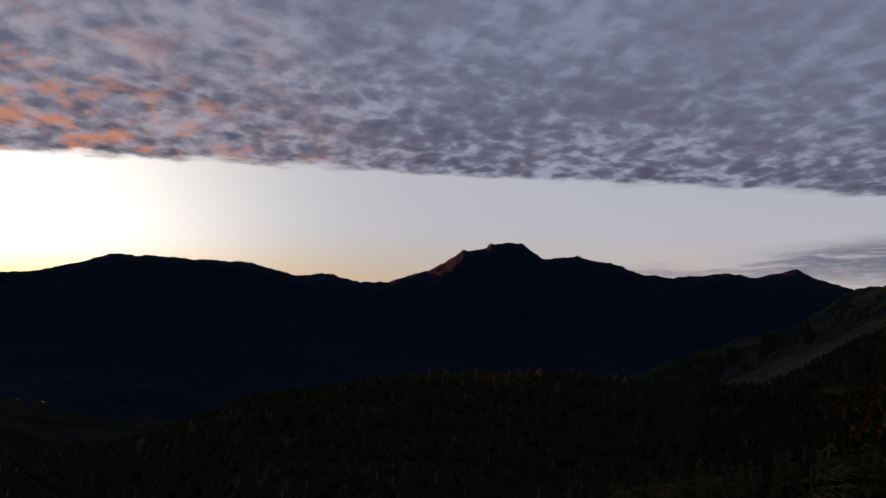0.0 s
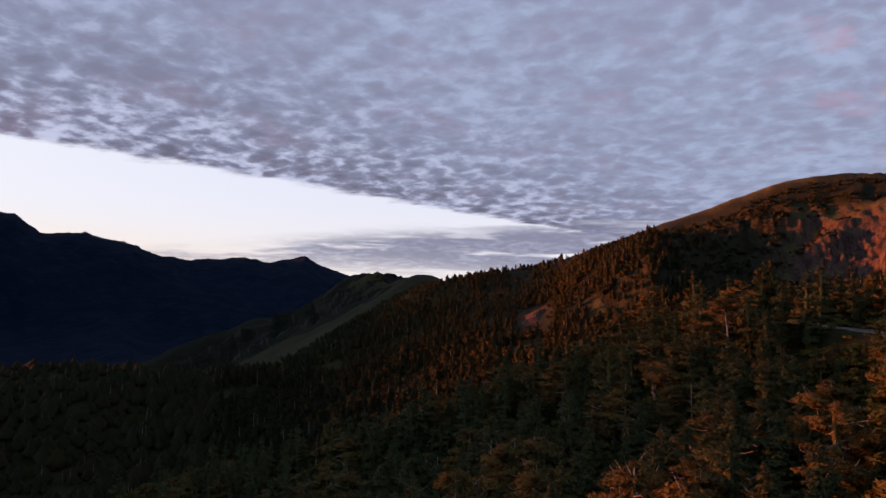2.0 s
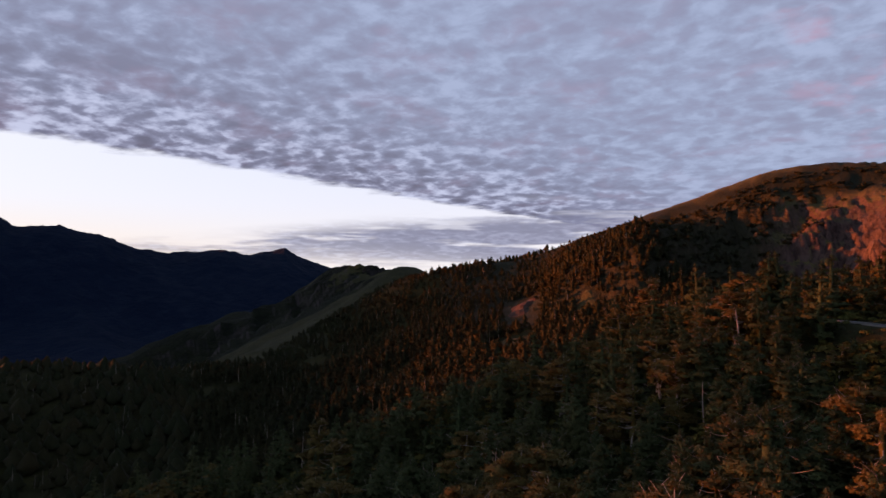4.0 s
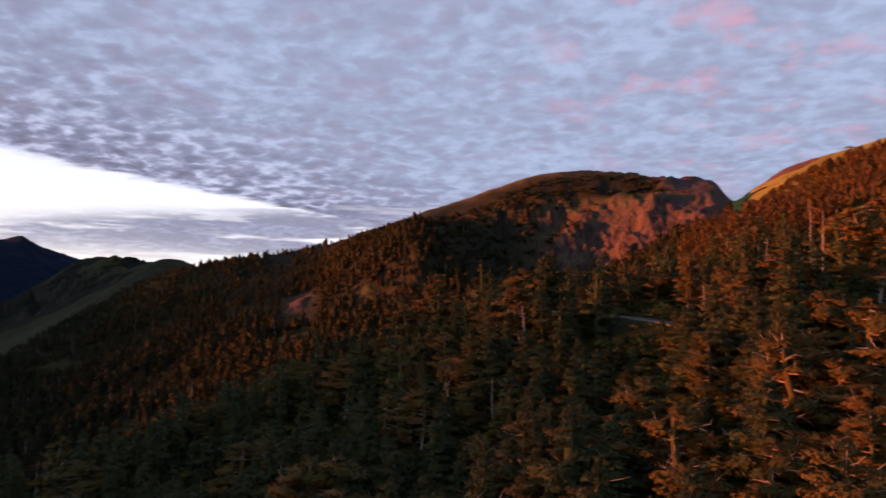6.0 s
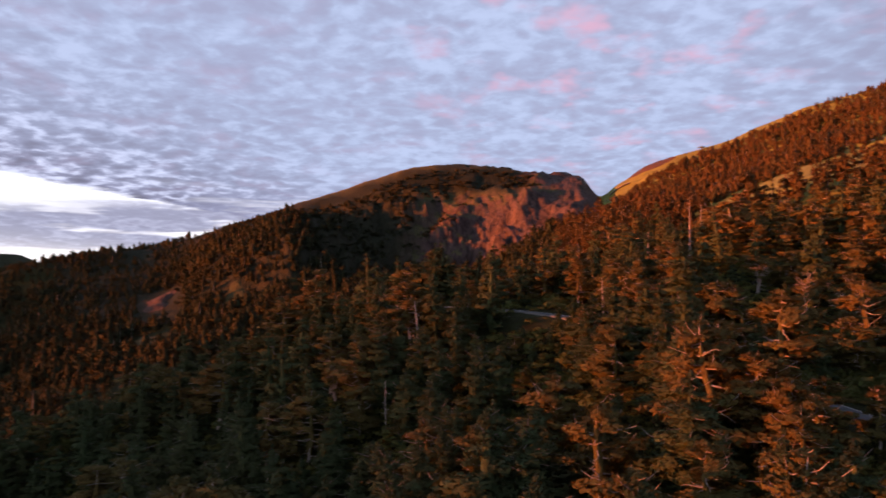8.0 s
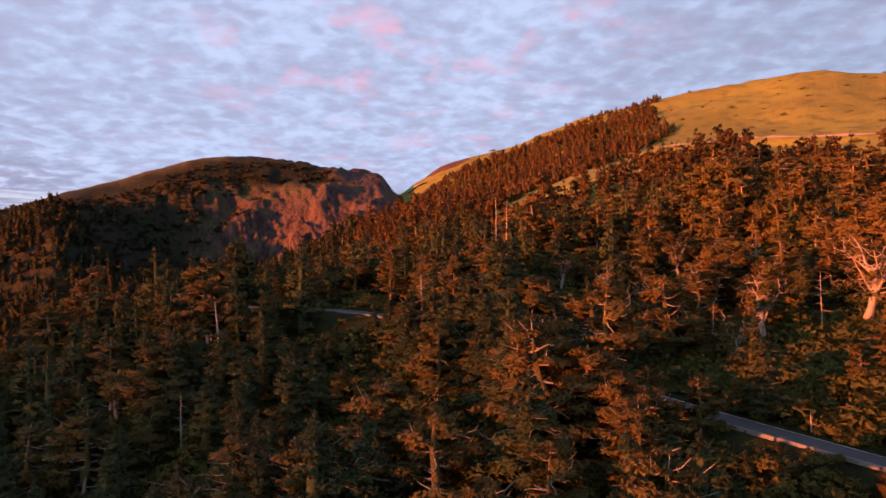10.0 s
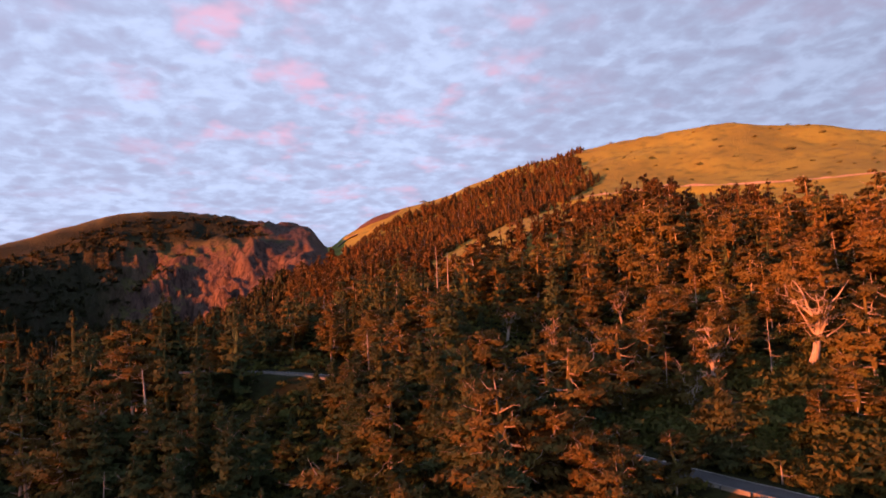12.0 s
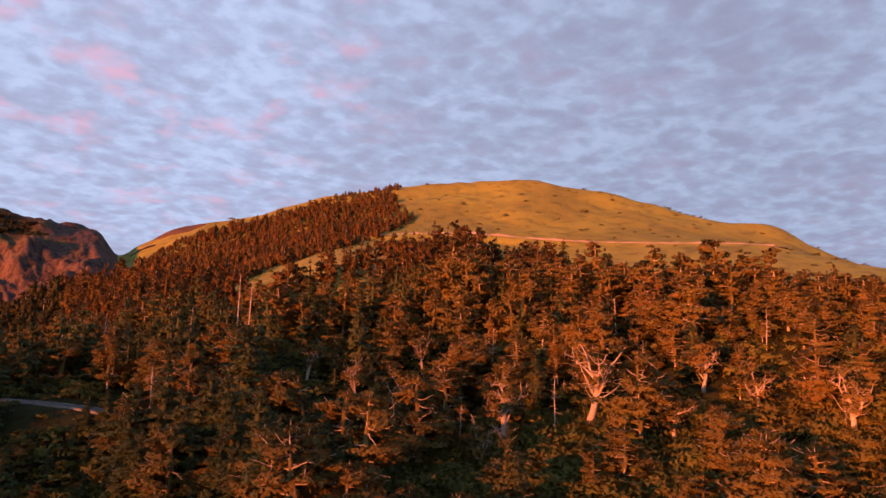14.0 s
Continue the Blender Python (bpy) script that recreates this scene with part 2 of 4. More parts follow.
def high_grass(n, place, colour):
    """Grass on the high and gentle ground, broken by scrub and rocky bands; near-black tones lower down."""
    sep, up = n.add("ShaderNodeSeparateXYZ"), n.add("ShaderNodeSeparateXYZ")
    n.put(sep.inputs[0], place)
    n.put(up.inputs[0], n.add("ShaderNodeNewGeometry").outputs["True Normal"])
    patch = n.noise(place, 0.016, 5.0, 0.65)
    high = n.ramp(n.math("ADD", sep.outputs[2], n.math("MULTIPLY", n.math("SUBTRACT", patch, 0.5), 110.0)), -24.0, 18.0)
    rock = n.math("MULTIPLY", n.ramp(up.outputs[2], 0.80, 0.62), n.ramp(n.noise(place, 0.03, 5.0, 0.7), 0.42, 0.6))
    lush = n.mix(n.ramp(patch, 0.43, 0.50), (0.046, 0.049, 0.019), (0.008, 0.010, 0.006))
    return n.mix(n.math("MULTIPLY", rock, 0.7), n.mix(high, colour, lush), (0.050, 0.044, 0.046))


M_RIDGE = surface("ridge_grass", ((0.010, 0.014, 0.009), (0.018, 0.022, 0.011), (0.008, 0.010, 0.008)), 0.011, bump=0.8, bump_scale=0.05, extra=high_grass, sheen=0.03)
# the blue of the air's haze is painted into these tones
M_FAR = surface("hazed_far_mountain", ((0.005, 0.012, 0.030), (0.008, 0.016, 0.036), (0.012, 0.021, 0.042)), 0.0025, bump=0.7, bump_scale=0.012, sheen=0.03)
def needle_shade_and_rust(n, place, colour):
    """Shade of fine gaps between the needles, painted by noise, and whole stands that have turned rusty."""
    gaps = n.ramp(n.noise(place, 3.6, 4.0, 0.7), 0.34, 0.62, 0.75, 1.15)
    colour = n.vec("SCALE", colour, scale=gaps)
    where = n.add("ShaderNodeNewGeometry").outputs["Position"]
    rust = n.ramp(n.noise(where, 0.035, 3.0, 0.6), 0.45, 0.66)
    return n.mix(n.math("MULTIPLY", rust, 0.32), colour, n.vec("MULTIPLY", colour, (1.55, 0.9, 0.8)))


M_FIR = surface("fir_needles", ((0.052, 0.082, 0.032), (0.066, 0.100, 0.037), (0.084, 0.108, 0.040), (0.102, 0.096, 0.040)), 0.5, bump=1.0, bump_scale=3.2, island=0.45, extra=needle_shade_and_rust, leaf=0.22)
# fir needles darkened so their colour holds the shade inside distant woods
M_FIR_SHADED = surface("shaded_fir_needles", ((0.020, 0.031, 0.013), (0.028, 0.039, 0.015), (0.038, 0.043, 0.017), (0.050, 0.042, 0.017)), 0.5, bump=1.0, bump_scale=3.2, island=0.55, extra=needle_shade_and_rust, leaf=0.25)
M_RUSTY = surface("rusty_conifer_needles", ((0.068, 0.058, 0.019), (0.088, 0.068, 0.021), (0.104, 0.072, 0.022), (0.122, 0.066, 0.024)), 0.5, bump=1.0, bump_scale=3.2, island=0.55, extra=needle_shade_and_rust, leaf=0.3)
M_HEMLOCK = surface("hemlock_needles", ((0.108, 0.104, 0.031), (0.132, 0.120, 0.034), (0.154, 0.124, 0.036), (0.174, 0.106, 0.034)), 0.5, bump=1.0, bump_scale=3.2, island=0.45, extra=needle_shade_and_rust, leaf=0.22)
M_BARK = surface("pale_weathered_bark", ((0.42, 0.36, 0.30), (0.33, 0.275, 0.225), (0.20, 0.16, 0.125)), 1.2, bump=0.6, bump_scale=9.0, stretch=(1, 1, 0.25))
M_FIR_BARK = surface("dark_fir_bark", ((0.28, 0.235, 0.195), (0.21, 0.17, 0.14), (0.12, 0.095, 0.075)), 1.2, bump=0.6, bump_scale=9.0, stretch=(1, 1, 0.25))
M_DEAD = surface("bleached_dead_wood", ((0.41, 0.355, 0.30), (0.32, 0.27, 0.225), (0.18, 0.145, 0.115)), 1.2, bump=0.6, bump_scale=9.0, stretch=(1, 1, 0.25))
M_SHRUB = surface("shrub_leaves", ((0.095, 0.122, 0.030), (0.124, 0.142, 0.034), (0.144, 0.144, 0.037), (0.160, 0.132, 0.038)), 0.4, bump=1.0, bump_scale=3.2, island=0.6, extra=needle_shade_and_rust, leaf=0.3)
M_ASPHALT = surface("asphalt", ((0.075, 0.078, 0.085), (0.09, 0.092, 0.098), (0.06, 0.062, 0.066)), 0.4, rough=0.7, bump=0.3, bump_scale=20.0)
M_CONCRETE = surface("weathered_concrete", ((0.20, 0.19, 0.17), (0.25, 0.24, 0.22), (0.14, 0.13, 0.12)), 0.7, bump=0.3, bump_scale=12.0)
M_STEEL = surface("galvanised_steel", ((0.45, 0.46, 0.48), (0.52, 0.53, 0.55), (0.36, 0.35, 0.34)), 1.0, rough=0.45, bump=0.1, bump_scale=15.0)
M_EARTH = surface("bare_earth", ((0.30, 0.24, 0.18), (0.36, 0.29, 0.23), (0.22, 0.17, 0.12)), 0.12, bump=0.8, bump_scale=1.6)


# ---- the land: heights over bearing and distance ----
def hashed(i, j, seed):
    h = (i * 374761393 + j * 668265263 + seed * 974711) & 0xFFFFFFFF
    h = ((h ^ (h >> 13)) * 1274126177) & 0xFFFFFFFF
    return ((h ^ (h >> 16)) & 0xFFFF) / 65535.0


def value_noise(x, y, seed=0):
    xi, yi = np.floor(x).astype(np.int64), np.floor(y).astype(np.int64)
    u, v = x - xi, y - yi
    u, v = u * u * (3 - 2 * u), v * v * (3 - 2 * v)
    a, b = hashed(xi, yi, seed), hashed(xi + 1, yi, seed)
    c, d = hashed(xi, yi + 1, seed), hashed(xi + 1, yi + 1, seed)
    return (a + (b - a) * u) * (1 - v) + (c + (d - c) * u) * v - 0.5


def fbm(x, y, size, octaves=5, seed=0):
    total, amp = 0.0, 1.0
    for k in range(octaves):
        total = total + amp * value_noise(x / size, y / size, seed + k)
        size, amp = size * 0.48, amp * 0.52
    return total


def smooth_curve(xn, yn, x):
    """Monotone cubic through nodes; yn may hold one row of values per node."""
    xn, yn, x = np.asarray(xn, float), np.asarray(yn, float), np.asarray(x, float)
    h = np.diff(xn)
    rows = yn.ndim == 2
    hh = h[:, None] if rows else h
    d = np.diff(yn, axis=0) / hh
    m = np.zeros_like(yn)
    with np.errstate(divide="ignore", invalid="ignore"):
        harmonic = 2 * d[1:] * d[:-1] / (d[1:] + d[:-1])
    m[1:-1] = np.where(d[1:] * d[:-1] > 0, harmonic, 0.0)
    m[0], m[-1] = d[0], d[-1]
    k = np.clip(np.searchsorted(xn, x, side="right") - 1, 0, len(h) - 1)
    pick = (k, np.arange(len(x))) if rows else (k,)
    nxt = (k + 1, np.arange(len(x))) if rows else (k + 1,)
    t = np.clip((x - xn[k]) / h[k], 0, 1)
    return (yn[pick] * (1 + 2 * t) * (1 - t) ** 2 + m[pick] * h[k] * t * (1 - t) ** 2
            + yn[nxt] * t * t * (3 - 2 * t) + m[nxt] * h[k] * t * t * (t - 1))


AZ = [-180, -110, -75, -60, -50, -42, -34, -27, -20, -14, -9, -5, -3.6, -2, 2, 6, 10, 14, 18, 22, 26, 31, 36, 41, 46, 52, 58, 64, 72, 84, 96, 108, 120, 150, 180]
RINGS = {
    0: [-36] * 34,
    60: [-32, -28, -24, -24, -25, -26, -27, -27, -27, -28, -29, -30, -30, -30, -31, -32, -34, -35, -36, -38, -39, -41, -42, -43, -44, -45, -46, -47, -48, -48, -48, -48, -46, -40],
    100: [-30, -18, -11, -13, -15, -16, -17.5, -18, -17, -19, -22, -25, -26, -27, -29, -31, -33, -36, -39, -41, -43, -46, -48, -50, -53, -55, -57, -59, -60, -60, -60, -60, -58, -45],
    135: [-25, -8, -3, -3, -5, -8, -9.5, -11, -13, -13, -12.5, -13, -14.5, -16, -19, -22, -25, -29, -33, -37, -41, -45, -49, -53, -57, -60, -63, -66, -68, -70, -70, -70, -68, -50],
    165: [-20, 0, 6, 7, 6, 4, 1, -3, -8, -5, -4, -6.5, -7.3, -8, -7.5, -9, -12, -17, -23, -30, -37, -45, -51, -56, -60, -64, -68, -72, -74, -74, -74, -74, -70, -50],
    205: [-15, 8, 13, 14, 18, 17, 14, 10, 6, 5, 5, 2, -1, -3, -6, -7, -7, -9, -12, -19.5, -27.5, -34.5, -41.5, -48.5, -55, -62, -68, -75, -78, -78, -78, -78, -74, -50],
    250: [-10, 12, 16, 18, 21, 24, 25, 24, 20, 15, 12, 8, 4, 0, -8, -14, -18, -22, -26, -33, -40, -46, -52, -58, -64, -70, -75, -80, -82, -82, -82, -84, -78, -50],
    300: [-5, 16, 21, 25, 31, 33, 34, 37, 39, 31, 22, 14, 10, 6, -4, -12, -20, -26, -30, -33, -36, -40, -46, -55, -63, -70, -76, -80, -80, -78, -80, -90, -80, -50],
    420: [0, 22, 30, 52, 67, 69, 69.5, 72, 68, 56, 47, 40, 35, 30, 20, 6, 0, -2, -4, -8, -18, -26, -36, -48, -58, -64, -66, -60, -54, -60, -70, -92, -90, -50],
    470: [0, 22, 32, 57, 76, 84, 86, 88, 82, 68, 58, 48, 43, 38, 32, 14, 6, 4, 8, 28, 14, -14, -24, -38, -50, -58, -60, -52, -48, -54, -66, -91, -90, -50],
    520: [0, 20, 36, 62, 88, 104, 112, 112, 102, 84, 68, 58, 52, 63, 64, 52, 42, 30, 34, 44, 31, -2, -10, -24, -40, -54, -62, -60, -60, -66, -80, -100, -95, -50],
    560: [0, 17.5, 37, 67, 100.5, 121.5, 132.5, 129.5, 118, 99.5, 83.5, 69, 61.5, 73, 79, 79, 74, 64, 55, 54, 41, 13, 5, -8, -30, -52, -66, -70, -75, -83, -95, -110, -97.5, -50],
    600: [0, 15, 40, 74, 113, 139, 153, 147, 134, 115, 99, 80, 71, 86, 90, 98, 100, 89, 75, 61, 47, 28, 20, 8, -20, -50, -70, -80, -90, -100, -110, -120, -100, -50],
    760: [0, 10, 20, 40, 80, 100, 110, 110, 100, 90, 85, 78, 72, 70, 70, 70, 70, 65, 55, 45, 35, 20, 14, 8, -20, -60, -95, -120, -140, -150, -150, -150, -110, -50],
    900: [0, 0, 0, 0, 20, 30, 40, 40, 40, 40, 40, 40, 40, 40, 40, 40, 40, 40, 30, 20, 10, 5, 8, 29, -12, -58, -98, -140, -170, -190, -190, -180, -120, -50],
    1240: [0, 0, 0, 0, 0, 0, 0, 0, 0, 0, 0, 0, 0, 0, 0, 0, 0, 0, 0, 0, 0, 0, 0, 20, 40, -30, -68, -124, -190, -215, -220, -200, -120, -50],
    1700: [-60] * 22 + [-70, -80, -100, -170, -220, -250, -260, -260, -260, -230, -120, -50],
    2600: [-60] * 22 + [-70, -80, -110, -120, -130, -130, -130, -130, -130, -120, -60, -40],
    3400: [0] * 34,
    4200: [-60] * 34,
    5000: [-200] * 34,
}
# crest of the far range: bearing and height
CREST = [(-180, 30), (0, 30), (38, 60), (47, 100), (49.5, 148), (51, 196), (53.8, 160), (55.7, 185), (57.4, 180), (59.9, 160), (62.5, 186), (64.5, 236), (67.4, 270), (70.2, 256),
         (71.8, 332), (74.4, 337), (74.9, 311), (76.7, 303), (78.0, 250), (79.6, 198), (82.8, 138), (85.2, 131), (87.5, 171), (90.7, 158), (94.7, 226), (100.2, 229), (104.4, 239), (106.1, 204),
         # past bearing 111.6 the crest is out of view, raised to block low sun
         (108, 168), (109.3, 150), (111.6, 130), (112, 208), (113, 207), (114.2, 199), (114.9, 158), (117, 150), (119, 150), (140, 80), (180, 30)]


# the road through the forest: places and heights along its middle
ROAD = [(-70, 203, -9), (-48, 190, -7), (-28, 177, -6.5), (-10, 165, -7), (2, 157, -8.2), (12, 140, -10.5), (22, 115, -13.5), (33, 92, -16.2), (41, 80, -18.0), (52, 68, -20.5), (75, 50, -24), (110, 42, -27)]
# the road on the dome's flank: bearing and height at 420 m
FLANK_R = 420.0
FLANK = [(-57, 62.6), (-54, 64.6), (-50, 67.6), (-42, 69.0), (-37, 70.3), (-29.5, 73.4), (-23, 71.5), (-19, 66.3)]


def curve_points(nodes, step):
    """Evenly spaced points on a smooth line through nodes."""
    nodes = np.asarray(nodes, float)
    s = np.r_[0, np.cumsum(np.hypot(*np.diff(nodes[:, :2], axis=0).T))]
    at = np.arange(0, s[-1], step)
    rough = np.stack([smooth_curve(s, nodes[:, k], at) for k in range(3)], -1)
    wide = np.pad(rough, ((3, 3), (0, 0)), mode="edge")
    return sum(wide[k:k + len(rough)] for k in range(7)) / 7


ROAD_LINE = curve_points(ROAD, 2.0)


def road_near(x, y):
    """Distance to the forest road and its height there."""
    gap = np.hypot(x[:, None] - ROAD_LINE[None, :, 0], y[:, None] - ROAD_LINE[None, :, 1])
    k = gap.argmin(1)
    return gap.min(1), ROAD_LINE[k, 2]


def wrapped(row):
    return list(row) + [row[0]]


def ring_height(az, r):
    """Height by the table of rings alone."""
    table = []
    for ring, row in RINGS.items():
        if ring == 3400:
            nodes, heights = zip(*CREST)
            table.append(np.interp(az, nodes, heights))
        else:
            table.append(smooth_curve(AZ, wrapped(row), az))
    return smooth_curve(list(RINGS), np.array(table), r)


def land_height(x, y):
    """Height of the ground at arrays of x and y."""
    x, y = np.atleast_1d(np.asarray(x, float)), np.atleast_1d(np.asarray(y, float))
    r, az = np.hypot(x, y), np.degrees(np.arctan2(-x, y))
    # buttresses and gullies of the cliff push its face in and out
    on_cliff = np.clip((az + 3.4) / 2, 0, 1) * np.clip((27 - az) / 6, 0, 1) * np.clip((r - 425) / 30, 0, 1) * np.clip((580 - r) / 40, 0, 1)
    ribs = np.zeros_like(r)
    face = np.flatnonzero(on_cliff > 0)
    if len(face):
        first = ring_height(az[face], r[face])
        along_face = az[face] * 9.0
        steep = 30 * fbm(along_face + 0.9 * first, 0.7 * first, 60, 5, 31) + 24 * np.abs(fbm(along_face - 0.5 * first, first, 24, 4, 77)) - 5 + 3 * fbm(along_face, first, 8, 3, 91)
        ribs[face] = steep * (0.6 + 0.4 * np.clip((az[face] - 1.0) / 3.0, 0, 1))
    rr = np.clip(r + on_cliff * ribs, 0, 5000)
    z = ring_height(az, rr)
    strata = fbm(az * 9.0 + 0.2 * z, z * 1.6, 17, 4, 63)
    z = z + on_cliff * 13.0 * strata * np.clip((548 - r) / 25, 0, 1)
    # the crag that ends the cliff by the saddle
    crag = np.clip((az + 3.5) / 0.5, 0, 1) * np.clip((3.0 - az) / 4, 0, 1) * np.clip((r - 572) / 12, 0, 1) * np.clip((640 - r) / 30, 0, 1)
    cap = np.clip((az + 3.4) / 0.6, 0, 1) * np.clip((10 - az) / 5, 0, 1) * np.clip((r - 540) / 15, 0, 1) * np.clip((640 - r) / 30, 0, 1)
    z = z + crag * 1.0 + cap * (4.0 * fbm(az * 9.0, r * 1.2, 16, 4, 19) + 5.0 * (np.abs(fbm(az * 9.0 + 0.5 * r, r * 0.4, 11, 3, 20)) - 0.15))
    # the dome's low eastern shoulder
    z = z + 9.5 * np.exp(-((az + 54) / 2.4) ** 2) * np.clip((r - 510) / 80, 0, 1) * np.clip((680 - r) / 60, 0, 1)
    rough = np.interp(r, (0, 150, 300, 600, 1240, 1700, 2600, 3400, 4200), (0.8, 1.2, 2.0, 2.2, 15, 24, 40, 9, 5))
    z = z + rough * fbm(x, y, 60, 3, 5) * (r < 1500) + rough * (0.5 - 2.0 * np.abs(fbm(x, y, 420, 5, 11))) * (r >= 1500)
    crest = np.exp(-((r - 3400) / 350) ** 2) * (az > 44)
    z = z + crest * 12 * fbm(x, y, 45, 4, 23) + 3.0 * fbm(x, y, 26, 3, 9) * np.clip((r - 440) / 100, 0, 1) * (r < 1500)
    spurs = np.clip((r - 910) / 60, 0, 1) * np.clip((1200 - r) / 60, 0, 1)
    z = z + spurs * (11 - 80 * np.abs(fbm(x, y, 125, 5, 33)))
    near = np.flatnonzero(r < 255)
    if len(near):
        gap, level = road_near(x[near], y[near])
        keep = np.clip((gap - 3.6) / 7, 0, 1)
        keep = keep * keep * (3 - 2 * keep)
        z[near] = z[near] * keep + (level - 0.12) * (1 - keep)
    az0, level0 = zip(*FLANK)
    flank = (r > 400) & (r < 440) & (az > -54.5) & (az < -19)
    side = r - FLANK_R
    keep = np.where(side > 0, np.clip((side - 3.0) / 2.6, 0, 1), np.clip((-side - 3.0) / 6, 0, 1))
    ends = np.clip(np.minimum(az + 54.5, -19 - az) / 2.0, 0, 1)
    keep = np.where(flank, 1 - (1 - keep) * ends, 1.0)
    return z * keep + (smooth_curve(az0, level0, az) - 0.1) * (1 - keep)


# bearings: fine where the camera looks, coarse behind it
COLUMNS = np.concatenate([np.arange(-180, -72, 4.0), np.arange(-72, 115, 0.25), np.linspace(115, 180, 17)])
CLIFF_COLUMNS = np.concatenate([np.arange(-3.5, 26, 0.12), np.arange(26, 115, 0.25), np.arange(115, 180.1, 4.0)])
FAR_COLUMNS = np.concatenate([np.arange(-180, 36, 3.0), np.arange(36, 114, 0.1), np.arange(114, 180.1, 3.0)])


def mesh_from(name, verts, faces, materials=(), index=None, smooth=True):
    """A mesh from arrays of vertices and triangles or quads."""
    me = bpy.data.meshes.new(name)
    verts, faces = np.asarray(verts, np.float32), np.asarray(faces, np.int32)
    normals = verts[:, 3:] if verts.shape[1] == 6 else None
    verts = np.ascontiguousarray(verts[:, :3])
    me.vertices.add(len(verts))
    me.vertices.foreach_set("co", verts.ravel())
    me.loops.add(faces.size)
    me.loops.foreach_set("vertex_index", faces.ravel())
    me.polygons.add(len(faces))
    me.polygons.foreach_set("loop_start", np.arange(0, faces.size, faces.shape[1], dtype=np.int32))
    if index is not None:
        me.polygons.foreach_set("material_index", np.asarray(index, np.int32))
    me.polygons.foreach_set("use_smooth", np.full(len(faces), smooth))
    for m in materials:
        me.materials.append(m)
    me.update(calc_edges=True)
    if normals is not None:
        me.polygons.foreach_set("use_smooth", np.full(len(faces), True))
        me.normals_split_custom_set_from_vertices(normals / (np.linalg.norm(normals, axis=1)[:, None] + 1e-9))
    return me


def land(name, az0, az1, radii, material, label, category, columns=COLUMNS):
    """A stretch of the land between two bearings and over a row of distances."""
    cols = columns[(columns >= az0 - 1e-6) & (columns <= az1 + 1e-6)]
    a, r = np.meshgrid(np.radians(cols), np.asarray(radii, float), indexing="ij")
    x, y = -np.sin(a) * r, np.cos(a) * r
    z = land_height(x.ravel(), y.ravel())
    grid = np.arange(a.size).reshape(a.shape)
    faces = np.stack([grid[:-1, :-1], grid[:-1, 1:], grid[1:, 1:], grid[1:, :-1]], -1).reshape(-1, 4)
    ob = new(name, mesh_from(name, np.stack([x.ravel(), y.ravel(), z], -1), faces, [material]))
    return tagged(ob, label, category, kind="structure")


NEAR_R = np.concatenate([[0.01], np.arange(12, 252, 5.0)])
NEAR_R[-1] = 250
HILL_R = np.concatenate([np.arange(250, 408, 8), np.arange(408, 432, 1.5), np.arange(432, 540, 2.5), np.arange(540, 640, 5), np.arange(640, 900.1, 20)])
HILL_R[-1] = 900
land("ground", -180, 180, NEAR_R, M_SOIL, "dark forest floor on a mountainside under dense conifers", "hillside")
land("hill_dome", -180, -3.5, HILL_R, M_GRASS, "rounded hill of golden dry grass above the forest", "hill")
land("valley_slope", -3.5, 180, HILL_R[HILL_R <= 432.1], M_SOIL, "dark wooded slope between the spur and the cliffs", "hillside")
land("hill_wooded", 38, 180, HILL_R[HILL_R >= 431.9], M_SOIL, "dark wooded hill above a deep valley", "hill")
land("hill_cliff", -3.5, 38, HILL_R[HILL_R >= 431.9], M_CLIFF, "grassy hill broken off in reddish bare rock cliffs", "hill", CLIFF_COLUMNS)
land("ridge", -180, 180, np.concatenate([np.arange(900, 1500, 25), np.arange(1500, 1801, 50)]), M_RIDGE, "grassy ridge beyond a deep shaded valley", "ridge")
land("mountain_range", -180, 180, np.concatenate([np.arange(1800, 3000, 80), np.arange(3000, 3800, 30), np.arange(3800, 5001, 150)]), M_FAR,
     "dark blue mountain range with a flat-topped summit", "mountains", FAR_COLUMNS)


def land_patch(name, az, r, half_az, half_r, material, label, category, relief, seed):
    """A bare patch on the land: a sheet that follows the ground, with an uneven outline that dips into it."""
    u, w = np.meshgrid(np.linspace(-1, 1, 30), np.linspace(-1, 1, 30), indexing="ij")
    a, d = np.radians(az + u * half_az), r + w * half_r
    x, y = (-np.sin(a) * d).ravel(), (np.cos(a) * d).ravel()
    rim = np.hypot(u, w).ravel() + 0.7 * fbm(x, y, 14, 3, seed)
    z = land_height(x, y) + np.clip((0.85 - rim) * 4, -0.6, 0.6) + np.clip(0.9 - rim, 0, 1) * relief * (0.5 + fbm(x, y, 7, 4, seed + 5))
    grid = np.arange(900).reshape(30, 30)
    faces = np.stack([grid[:-1, :-1], grid[:-1, 1:], grid[1:, 1:], grid[1:, :-1]], -1).reshape(-1, 4)
    return tagged(new(name, mesh_from(name, np.c_[x, y, z], faces, [material])), label, category, kind="structure")


M_REDROCK = surface("red_brown_rock", ((0.075, 0.046, 0.036), (0.10, 0.062, 0.048), (0.042, 0.030, 0.024)), 0.15, bump=1.0, bump_scale=0.6, stretch=(1, 1, 0.3))
M_MEADOW = surface("rough_meadow", ((0.040, 0.044, 0.016), (0.054, 0.054, 0.019), (0.026, 0.031, 0.012)), 0.06, bump=0.8, bump_scale=0.7)
land_patch("rock_outcrop", 31.2, 476, 1.2, 26, M_REDROCK, "reddish bare rock outcrop on the wooded slope", "rock", 9.0, 201)
